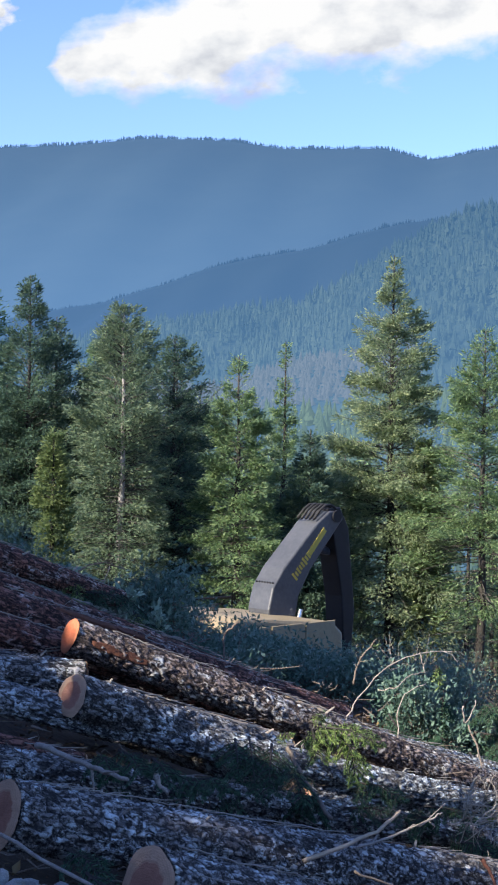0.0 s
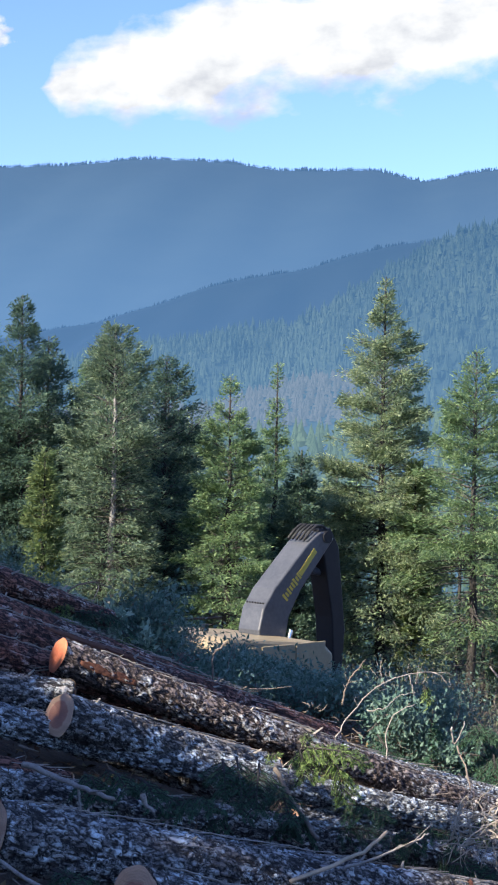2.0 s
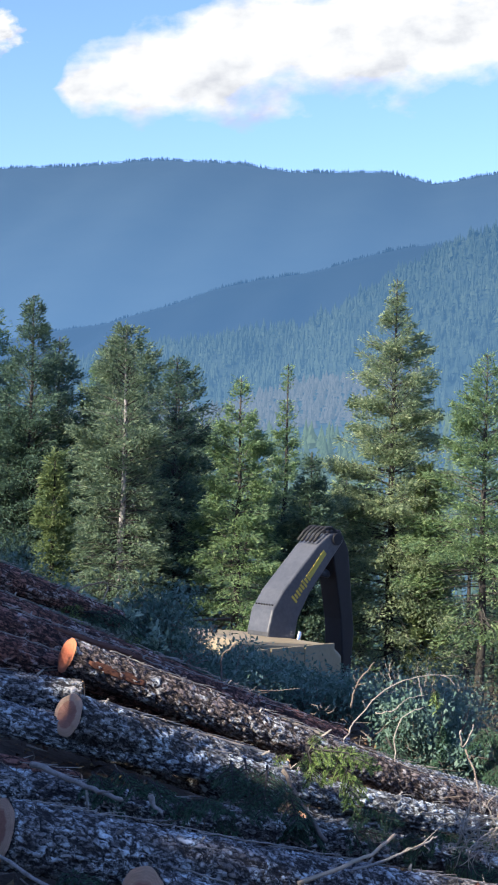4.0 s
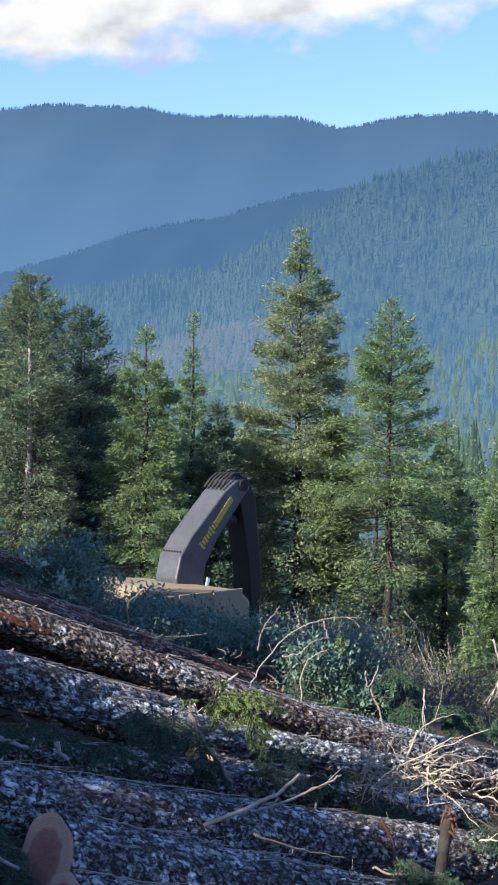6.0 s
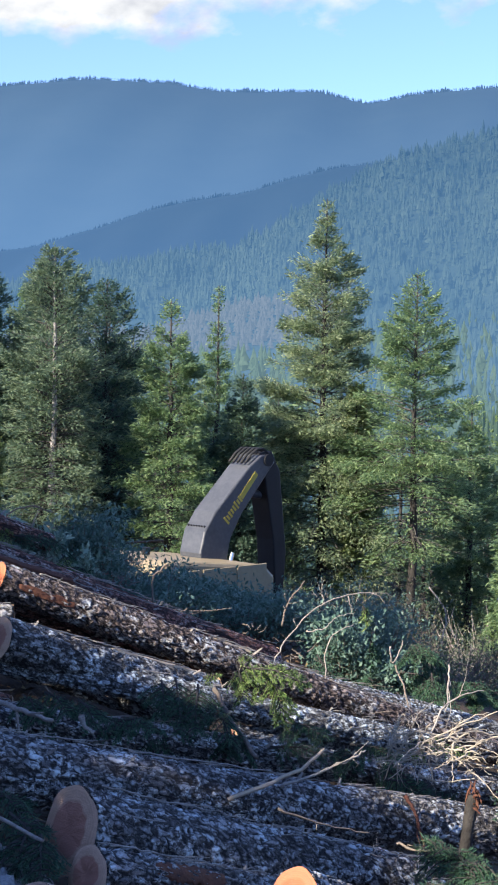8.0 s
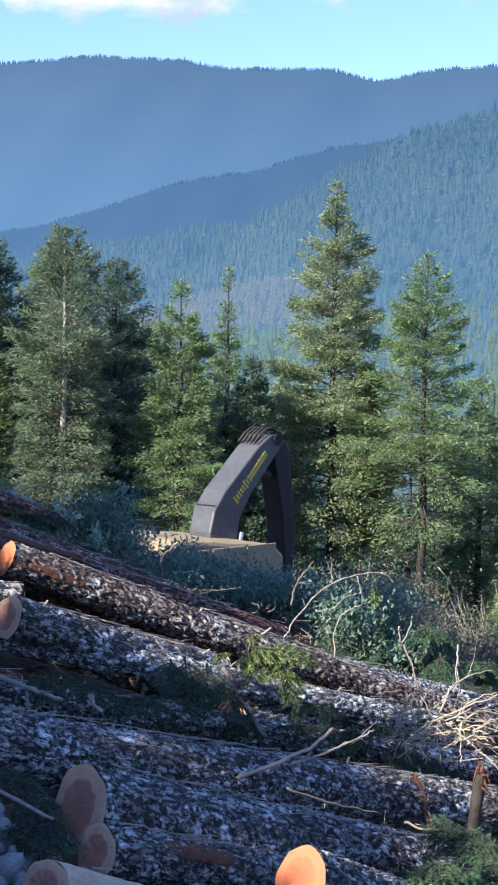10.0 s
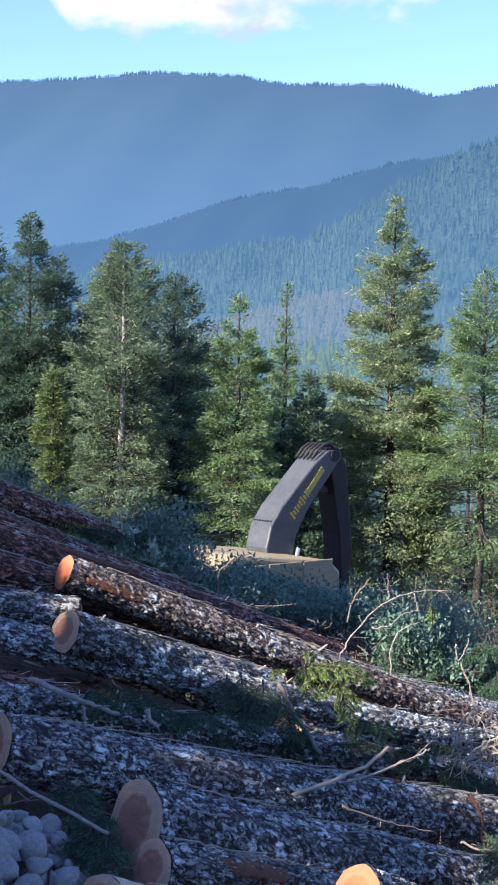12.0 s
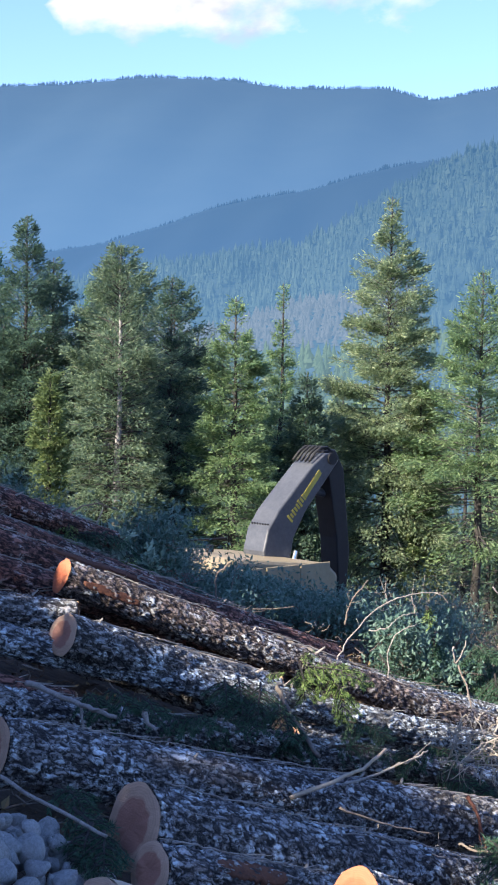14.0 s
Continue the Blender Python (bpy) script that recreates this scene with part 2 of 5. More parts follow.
STEEL = plain("chrome_rod", (0.6, 0.6, 0.62), (0.8, 0.8, 0.82), 5, 0.18, metal=1.0, bump=0.02)
RUBBER = plain("hose_rubber", (0.012, 0.012, 0.012), (0.03, 0.03, 0.03), 9, 0.7)
# Haze is painted into these far woods as a blue glow.
FAR_A = far_mat("ridge_woods_haze_glow", (0.005, 0.009, 0.01), (0.01, 0.015, 0.015), (0.029, 0.067, 0.134), 0.88, 0.012, (0.049, 0.111, 0.218), 60, 560)
# Darker glow: the spur's shade is put into its colour.
FAR_B = far_mat("spur_woods_shade_glow", (0.004, 0.007, 0.008), (0.006, 0.009, 0.009), (0.019, 0.054, 0.115), 0.88, 0.02, (0.03, 0.078, 0.165), -20, 330)
FAR_C = far_mat("hill_woods_haze_glow", (0.003, 0.009, 0.008), (0.024, 0.034, 0.022), (0.02, 0.053, 0.108), 0.92, 0.02, (0.04, 0.085, 0.145), -30, 200)
FAR_D = far_mat("bare_woods_haze_glow", (0.01, 0.01, 0.01), (0.02, 0.02, 0.02), (0.06, 0.096, 0.142), 0.92, 0.05)
# Glow dims low down, painting in the shadowed valley slope.
MID = far_mat("valley_woods_haze_glow", (0.008, 0.018, 0.012), (0.03, 0.044, 0.026), (0.045, 0.078, 0.092), 0.9, 0.1, (0.018, 0.038, 0.052), -62, -8)
SLOPE = far_mat("slope_woods_haze_glow", (0.008, 0.018, 0.013), (0.04, 0.062, 0.032), (0.012, 0.026, 0.034), 0.9, 0.4)


# ---- building helpers ----
def mesh_data(name, verts, faces, mat, smooth=False):
    me = bpy.data.meshes.new(name)
    if isinstance(verts, np.ndarray):
        verts = verts.tolist()
    if isinstance(faces, np.ndarray):
        faces = faces.tolist()
    me.from_pydata(verts, [], faces)
    me.materials.append(mat)
    if smooth:
        me.shade_smooth()
    me.update()
    return me


def solid(name, verts, faces, mat, parent=None, label="", smooth=False):
    ob = new(name, mesh_data(name, verts, faces, mat, smooth))
    if parent is not None:
        ob.parent = parent
    return tagged(ob, label)


def part(name, bm, mat, parent, label="", smooth=False):
    me = bpy.data.meshes.new(name)
    bm.to_mesh(me)
    bm.free()
    me.materials.append(mat)
    if smooth:
        me.shade_smooth()
    ob = new(name, me)
    ob.parent = parent
    return tagged(ob, label)


def box(size, at, bevel=0.03, seg=2, turn=None):
    bm = bmesh.new()
    bmesh.ops.create_cube(bm, size=1, matrix=Matrix.Translation(at) @ (turn or Matrix()) @ Matrix.Diagonal((*size, 1)))
    if bevel:
        bmesh.ops.bevel(bm, geom=bm.edges[:], offset=bevel, segments=seg, affect="EDGES", profile=0.5)
    return bm


def rod(a, b, r, sides=12):
    bm = bmesh.new()
    a, b = Vector(a), Vector(b)
    m = Matrix.Translation((a + b) / 2) @ (b - a).to_track_quat("Z", "Y").to_matrix().to_4x4()
    bmesh.ops.create_cone(bm, cap_ends=True, segments=sides, radius1=r, radius2=r, depth=(b - a).length, matrix=m)
    return bm


def thing(name, at, label, category, group="", turn=0.0):
    e = new(name)
    e.empty_display_size = 0.2
    e.matrix_world = pose(*at, 0, 0, turn)
    return tagged(e, label, category, group)


def tubes(paths, sides=5):
    """Tapered tubes along lists of (point, radius); one vertex and face list for all."""
    verts, faces = [], []
    for path in paths:
        start = len(verts)
        for i, (p, r) in enumerate(path):
            q = Vector(path[min(i + 1, len(path) - 1)][0]) - Vector(path[max(i - 1, 0)][0])
            if q.length < 1e-6:
                q = Vector((0, 0, 1))
            q.normalize()
            u = q.cross(Vector((0.31, 0.87, 0.12))).normalized()
            w = q.cross(u)
            for k in range(sides):
                a = 2 * math.pi * k / sides
                verts.append(tuple(Vector(p) + (u * math.cos(a) + w * math.sin(a)) * r))
        for i in range(len(path) - 1):
            for k in range(sides):
                a, b = start + i * sides + k, start + i * sides + (k + 1) % sides
                faces.append((a, b, b + sides, a + sides))
        faces.append(tuple(start + (len(path) - 1) * sides + k for k in range(sides)))
        faces.append(tuple(start + k for k in reversed(range(sides))))
    return verts, faces


def unit(v):
    return v / np.maximum(np.linalg.norm(v, axis=-1, keepdims=True), 1e-9)


def blades(P0, D, L, W, rng, fold=0.25):
    """Folded leaf blades from points P0 along D: vertices and triangles."""
    n = len(P0)
    D = unit(D)
    N = unit(np.cross(D, rng.normal(size=(n, 3)) * 0.8 + np.array([0, 0, 1.6])))
    up = np.cross(N, D)
    L, W = np.asarray(L)[:, None] * np.ones((n, 1)), np.asarray(W)[:, None] * np.ones((n, 1))
    mid = P0 + D * L * 0.45
    V = np.stack([P0, mid + N * W / 2 + up * W * fold, P0 + D * L, mid - N * W / 2 + up * W * fold], 1).reshape(-1, 3)
    b = np.arange(n)[:, None] * 4
    return V, np.concatenate([b + [0, 1, 2], b + [0, 2, 3]], 0)


def smoothstep(a, b, x):
    t = np.clip((np.asarray(x, float) - a) / (b - a), 0, 1)
    return t * t * (3 - 2 * t)


def ground_z(x, y):
    """Height of the ground: landing, side slope under the pile, hillside, valley."""
    x, y = np.asarray(x, float), np.asarray(y, float)
    near = -1.88 - 0.39 * np.clip(x, -14, 5) + 0.5 * smoothstep(-5, -9, x)
    slope = -0.155 * np.clip(y, 0, 62) - 0.10 * np.clip(x, -20, 20)
    slope = slope - 52 * smoothstep(58, 330, y)
    z = near + (slope - near) * smoothstep(19, 32, y)
    z = 0.05 + (z - 0.05) * smoothstep(2.0, 6.5, y)
    w = 0.06 * np.sin(x * 2.1 + 0.7 * y) * np.sin(y * 1.7) + 0.03 * np.sin(5.3 * x) * np.sin(4.1 * y + x)
    return z + w * smoothstep(80, 40, y)


def gz(x, y):
    return float(ground_z(x, y))


# ---- ground ----
xs = np.concatenate([np.linspace(-2600, -120, 14), np.linspace(-100, -22, 18), np.linspace(-20, 16, 110), np.linspace(18, 100, 18), np.linspace(120, 2600, 14)])
ys = np.concatenate([np.linspace(-60, -2, 10), np.linspace(-1, 36, 130), np.linspace(37, 80, 50), np.linspace(85, 400, 32), np.linspace(450, 4800, 16)])
gx, gy = np.meshgrid(xs, ys)
gv = np.stack([gx, gy, ground_z(gx, gy)], -1).reshape(-1, 3)
nx = len(xs)
gi = (np.arange(len(ys) - 1)[:, None] * nx + np.arange(nx - 1)[None]).reshape(-1, 1)
ground = solid("ground", gv, gi + np.array([0, 1, nx + 1, nx]), SOIL, smooth=True)
tagged(ground, "dark brown logged hillside soil with slash", "ground", kind="structure")


# ---- far hills ----
def cone_woods(name, pts, hs, rs, mat, rng, tiers=2, sides=6):
    """Many small far conifers as one mesh of ragged cones."""
    n = len(pts)
    V, Fc, off = [], [], 0
    for k in range(tiers):
        z0, z1, rr = 0.05 + 0.75 * k / tiers, 1.0 if k == tiers - 1 else 0.45 + 0.75 * k / tiers, 1 - 0.85 * k / tiers
        a = np.linspace(0, 2 * np.pi, sides, endpoint=False)[None] + rng.uniform(0, 6, (n, 1))
        r = rs[:, None] * rr * rng.uniform(0.65, 1.2, (n, sides))
        ring = np.stack([pts[:, None, 0] + r * np.cos(a), pts[:, None, 1] + r * np.sin(a), pts[:, None, 2] + hs[:, None] * (z0 + rng.uniform(-0.06, 0.06, (n, sides)))], -1)
        tip = pts + np.stack([0 * hs, 0 * hs, hs * z1], -1)
        V.append(np.concatenate([ring, tip[:, None]], 1).reshape(-1, 3))
        b = off + np.arange(n)[:, None, None] * (sides + 1)
        k0 = np.arange(sides)
        Fc.append((b + np.stack([k0, (k0 + 1) % sides, np.full(sides, sides)], -1)[None]).reshape(-1, 3))
        off += n * (sides + 1)
    return solid(name, np.concatenate(V), np.concatenate(Fc), mat)


def hill(name, label, crest, depth, foot, mat, seed, trees, tree_h, wood_label, bump=12.0, power=1.15, ridge_trees=200, cleared=None):
    rng = np.random.default_rng(seed)
    cx, cz, d = [c[0] for c in crest], [c[2] for c in crest], crest[0][1]

    def hz(x, s):
        top = np.interp(x, cx, cz) - 0.15 * tree_h + 1
        z = foot + (top - foot) * (1 - np.clip(s, 0, 1)) ** power
        q = x / depth
        z = z + bump * np.sin(q * 21 + 3 * s + seed) * np.sin(3.1 * s + q * 7) * np.minimum(1, s * 6) * (1 - s)
        return z + 0.5 * bump * np.sin(q * 55 + 9 * s) * np.minimum(1, s * 8) * (1 - s)

    u, s = np.linspace(cx[0], cx[-1], 140), np.linspace(-0.15, 1, 50)
    U, S = np.meshgrid(u, s)
    Z = np.where(S < 0, hz(U, 0 * S) + S * 300, hz(U, S))
    V = np.stack([U, d - S * depth, Z], -1).reshape(-1, 3)
    i = (np.arange(49)[:, None] * 140 + np.arange(139)[None]).reshape(-1, 1)
    ob = solid(name, V, i + np.array([0, 140, 141, 1]), mat, smooth=True)
    tagged(ob, label, "mountain", kind="structure")
    x = np.concatenate([rng.uniform(cx[0], cx[-1], trees), rng.uniform(cx[0], cx[-1], ridge_trees)])
    t = np.concatenate([rng.uniform(0, 0.97, trees), rng.uniform(-0.012, 0.012, ridge_trees)])
    if cleared:
        keep = ~((x < cleared[0]) & (t > cleared[1]))
        x, t = x[keep], t[keep]
    clump = np.where(t > 0.02, 0.9, 0.75 + 0.35 * np.sin(x * 0.061 + seed) * np.sin(x * 0.023) + 0.2 * np.sin(x * 0.19))
    h = tree_h * rng.uniform(0.45, 1.25, len(x)) * clump * np.where(rng.random(len(x)) < 0.05, 1.3, 1)
    p = np.stack([x, d - t * depth, hz(x, np.maximum(t, 0)) - 1 + np.minimum(t, 0) * 450 - 0.5 * h * (t < 0.012)], -1)
    w = cone_woods("woods", p, h, h * rng.uniform(0.17, 0.32, len(x)), mat, rng, 3, 5)
    tagged(w, wood_label, "woods", kind="stuff")
    return lambda x, y: hz(x, (d - y) / depth)


RIDGE = [(-1270.17, 3000.00, 544.64), (-828.56, 3000.00, 567.99), (-563.67, 3000.00, 579.80), (-398.24, 3000.00, 594.45), (-232.57, 3000.00, 588.26), (-133.00, 3000.00, 573.36), (54.67, 3000.00, 575.19),
         (154.43, 3000.00, 552.61), (264.45, 3000.00, 575.17), (418.75, 3000.00, 588.55), (496.28, 3000.00, 576.60), (937.01, 3000.00, 611.99)]
hill("mountain_far", "distant forested mountain ridge with blue haze glow in its colour", RIDGE, 1500, -60, FAR_A, 3, 0, 10, "far ridge conifer woods with painted haze glow", 14, ridge_trees=4500)
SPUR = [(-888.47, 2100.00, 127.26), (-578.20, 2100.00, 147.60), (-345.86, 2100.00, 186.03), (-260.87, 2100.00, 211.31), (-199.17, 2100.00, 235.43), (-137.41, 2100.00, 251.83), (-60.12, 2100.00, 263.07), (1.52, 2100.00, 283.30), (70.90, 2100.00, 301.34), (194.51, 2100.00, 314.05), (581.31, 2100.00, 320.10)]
hill("mountain_spur", "blue forested mountain spur with haze and shade in its colour", SPUR, 900, -60, FAR_B, 5, 0, 7, "spur conifer woods with haze and shade in their colour", 8, ridge_trees=2600)
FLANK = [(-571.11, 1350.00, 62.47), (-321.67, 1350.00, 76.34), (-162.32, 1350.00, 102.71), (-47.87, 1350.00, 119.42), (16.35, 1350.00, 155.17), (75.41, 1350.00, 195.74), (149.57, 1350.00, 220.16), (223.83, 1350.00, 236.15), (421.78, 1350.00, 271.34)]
flank_z = hill("mountain_flank", "green forested mountain flank across the valley, haze painted in", FLANK, 900, -50, FAR_C, 7, 21000, 12.5, "green conifer woods on the flank with painted haze glow", 10, ridge_trees=500, cleared=(30, 0.44))

rng = np.random.default_rng(12)
n = 1700
bx, by = rng.uniform(-260, 40, n), rng.uniform(820, 955, n)
bz = flank_z(bx, by)
w = cone_woods("bare_woods_haze_glow", np.stack([bx, by, bz], -1), rng.uniform(4, 8.5, n), rng.uniform(1.6, 3.2, n), FAR_D, rng, 3, 7)
tagged(w, "greyish leafless woods along the valley, haze painted in", "woods", kind="stuff")
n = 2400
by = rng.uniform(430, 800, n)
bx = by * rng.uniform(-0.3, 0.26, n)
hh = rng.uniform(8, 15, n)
w = cone_woods("valley_woods_haze_glow", np.stack([bx, by, np.maximum(flank_z(bx, by), ground_z(bx, by)) - 1], -1), hh, hh * rng.uniform(0.2, 0.32, n), MID, rng, 5, 8)
tagged(w, "green conifer woods in the valley below, haze painted in", "woods", kind="stuff")
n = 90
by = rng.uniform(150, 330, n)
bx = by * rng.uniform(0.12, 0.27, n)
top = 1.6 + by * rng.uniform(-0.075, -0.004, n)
w = cone_woods("slope_woods_haze_glow", np.stack([bx, by, top - 13], -1), np.full(n, 13.0), rng.uniform(2.0, 3.2, n), SLOPE, rng, 9, 11)
tagged(w, "green firs on the slope below with painted haze glow", "woods", kind="stuff")


# ---- clouds ----
def cloud_mat(name):
    m, n, l, p = material(name)
    n.remove(p)
    tc = n.new("ShaderNodeTexCoord")
    sp = n.new("ShaderNodeSeparateXYZ")
    l.new(tc.outputs["Object"], sp.inputs[0])
    mp = n.new("ShaderNodeMapping")
    mp.inputs["Scale"].default_value = (1, 1, 1.7)
    l.new(tc.outputs["Object"], mp.inputs["Vector"])
    a, b = noise_tex(n, 5.0, 8, 0.55), noise_tex(n, 7, 5, 0.55)
    l.new(mp.outputs[0], a.inputs["Vector"])
    l.new(mp.outputs[0], b.inputs["Vector"])

    def mth(op, i, j=None, k=None):
        q = n.new("ShaderNodeMath")
        q.operation = op
        for s, v in enumerate((i, j, k)):
            if v is None:
                continue
            if isinstance(v, (int, float)):
                q.inputs[s].default_value = v
            else:
                l.new(v, q.inputs[s])
        return q.outputs[0]

    x, z = sp.outputs[0], sp.outputs[2]
    thick = mth("MULTIPLY", mth("POWER", mth("MINIMUM", mth("MULTIPLY", mth("MAXIMUM", x, 0.0), 2.6), 1.0), 0.55), 0.15)
    body = mth("SUBTRACT", 1.0, mth("DIVIDE", mth("ABSOLUTE", mth("SUBTRACT", z, mth("MULTIPLY", mth("MINIMUM", x, 0.4), 0.09))), mth("MAXIMUM", thick, 0.004)))
    dens = mth("SUBTRACT", mth("MULTIPLY_ADD", mth("SUBTRACT", a.outputs["Fac"], 0.5), 2.3, mth("SUBTRACT", body, mth("MULTIPLY", mth("MAXIMUM", mth("SUBTRACT", x, 0.9), 0.0), 5.0))), mth("MULTIPLY", mth("MAXIMUM", mth("SUBTRACT", 0.06, x), 0.0), 25.0))
    al = ramp(n, [(0.12, (0, 0, 0)), (0.55, (1, 1, 1))])
    l.new(dens, al.inputs[0])
    # Underside shade is painted in grey by height and noise.
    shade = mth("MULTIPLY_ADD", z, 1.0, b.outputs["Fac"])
    col = ramp(n, [(0.3, (0.58, 0.61, 0.68)), (0.46, (0.86, 0.88, 0.91)), (0.56, (1, 1, 1))])
    l.new(shade, col.inputs[0])
    # The cloud's sunlit white is put in as emission.
    em, tr, mx = n.new("ShaderNodeEmission"), n.new("ShaderNodeBsdfTransparent"), n.new("ShaderNodeMixShader")
    em.inputs[1].default_value = 0.37
    l.new(col.outputs[0], em.inputs[0])
    l.new(al.outputs[0], mx.inputs[0])
    l.new(tr.outputs[0], mx.inputs[1])
    l.new(em.outputs[0], mx.inputs[2])
    l.new(mx.outputs[0], n["Material Output"].inputs["Surface"])
    return m


CLOUD = cloud_mat("cloud_glow")
for at, tilt, size in (((-1011.43, 4700.00, 1128.67), -7.0, 1750.0), ((-1590.40, 4720.00, 1281.60), -3.0, 520.0)):
    c = solid("cloud", [(-0.05, 0, -0.22), (1.3, 0, -0.22), (1.3, 0, 0.22), (-0.05, 0, 0.22)], [(0, 1, 2, 3)], CLOUD)
    c.matrix_world = pose(*at, 0, tilt, 0) @ Matrix.Scale(size, 4)
    c.visible_shadow = False
    tagged(c, "bright white glowing cloud with soft grey shade painted underneath", "cloud", kind="structure")


# ---- conifers ----
def conifer(tip, radius, mat, seed, start=0.12, branches=170, sprays=9000, blade=0.34, shape=0.8, label="", droop=0.25, trunk_r=None, bare=0, base=None, group="standing conifers", bark=None):
    """A fir: tapered trunk, limbs round it, and a crown of needle sprays along the limbs."""
    rng = np.random.default_rng(seed)
    tx, ty, tz = tip
    z0 = gz(tx, ty) - 0.15 if base is None else base
    H = tz - z0
    tree = thing("conifer", (tx, ty, z0), label, "tree", group)
    tr = trunk_r or 0.05 + 0.0095 * H
    wob = rng.normal(0, 0.02 * math.sqrt(H / 10), 8)
    path = [((wob[i % 8] * min(i, 9 - i) * 0.4, wob[(i + 3) % 8] * min(i, 9 - i) * 0.4, H * 0.985 * i / 9), tr * (1 - i / 9.2) + 0.012) for i in range(10)]
    v, f = tubes([path], 9)
    solid("trunk", v, f, bark or BARK_TREE, tree, smooth=True)
    s = np.sort(rng.uniform(0, 1, branches) ** 0.92)
    z = H * (start + (1 - start) * s * 0.97)
    az = np.arange(branches) * 2.39996 + rng.normal(0, 0.5, branches)
    ln = radius * (1 - s) ** shape * (0.3 + 0.7 * np.minimum(1, (1 - s) / 0.22)) * rng.uniform(0.55, 1.12, branches) * np.minimum(1, 0.6 + s * 2.2) + 0.14
    lump = 1 + 0.13 * np.sin(az * 2 + seed) * np.sin(z * 1.3 + seed * 1.7)
    ln = ln * lump
    rise = (-0.12 + 0.85 * s + rng.normal(0, 0.14, branches)) * ln
    sag = droop * ln * (1 - s)
    dr = np.stack([np.cos(az), np.sin(az), 0 * az], -1)
    sd = np.stack([-np.sin(az), np.cos(az), 0 * az], -1)
    up = np.array([0, 0, 1.0])
    paths = []
    for i in range(branches):
        pts = []
        for t in (0, 0.4, 0.75, 1.0):
            p = dr[i] * ln[i] * t * 0.95 + up * (z[i] + rise[i] * t - sag[i] * t * t)
            pts.append((tuple(p), max(0.006, (0.008 + 0.008 * ln[i]) * (1 - 0.85 * t))))
        paths.append(pts)
    for i in range(bare):
        a, zz, l2 = rng.uniform(0, 6.28), H * rng.uniform(0.05, 0.55 if bare > 40 else start + 0.12), rng.uniform(0.25, 0.7) * radius
        limb = [((math.cos(a) * l2 * t, math.sin(a) * l2 * t, zz - 0.25 * l2 * t * t + 0.08 * math.sin(5 * t + a)), 0.013 * (1 - 0.8 * t)) for t in (0, 0.35, 0.7, 1)]
        paths.append(limb)
        for q in (1, 2, 2):
            b = Vector(limb[q][0])
            e = b + Vector((math.cos(a + rng.normal(0, 0.9)), math.sin(a + rng.normal(0, 0.9)), rng.uniform(-0.7, 0.5))) * l2 * rng.uniform(0.2, 0.5)
            paths.append([(tuple(b), 0.009), (tuple((b + e) / 2 + Vector((0, 0, 0.04))), 0.007), (tuple(e), 0.003)])
    v, f = tubes(paths, 4)
    tagged(solid("limbwork", v, f, LIMB, tree), kind="stuff")
    wgt = ln ** 1.35 * rng.choice([0.35, 0.8, 1.3, 1.8], branches) * (0.45 + 0.55 * np.minimum(1, s * 2.6))
    bi = rng.choice(branches, sprays, p=wgt / wgt.sum())
    t = rng.uniform(0.1, 1.0, sprays) ** 0.75
    lat = rng.uniform(-1, 1, sprays) * 0.42 * ln[bi] * (1.05 - t) ** 0.7
    Lb, r3 = ln[bi], rng.normal(size=(sprays, 3))
    t = np.where(rng.random(sprays) < 0.3, t, 0.35 + 0.65 * t)
    P0 = dr[bi] * (Lb * t)[:, None] + sd[bi] * lat[:, None] + up * (z[bi] + rise[bi] * t - sag[bi] * t * t - 0.22 * np.abs(lat) + rng.uniform(-0.5, 0.35, sprays) * 0.16 * np.sqrt(Lb))[:, None] + r3 * 0.06
    D = dr[bi] * 0.75 + sd[bi] * (np.sign(lat) * rng.uniform(0.2, 1.0, sprays))[:, None] + up * (rng.uniform(-0.8, 0.45, sprays) + 0.6 * s[bi])[:, None] + r3[:, ::-1] * 0.22
    L = blade * rng.uniform(0.6, 1.3, sprays)
    V, Fc = blades(P0, D, L, L * rng.uniform(0.24, 0.4, sprays), rng)
    solid("crown", V, Fc, mat, tree)
    return tree


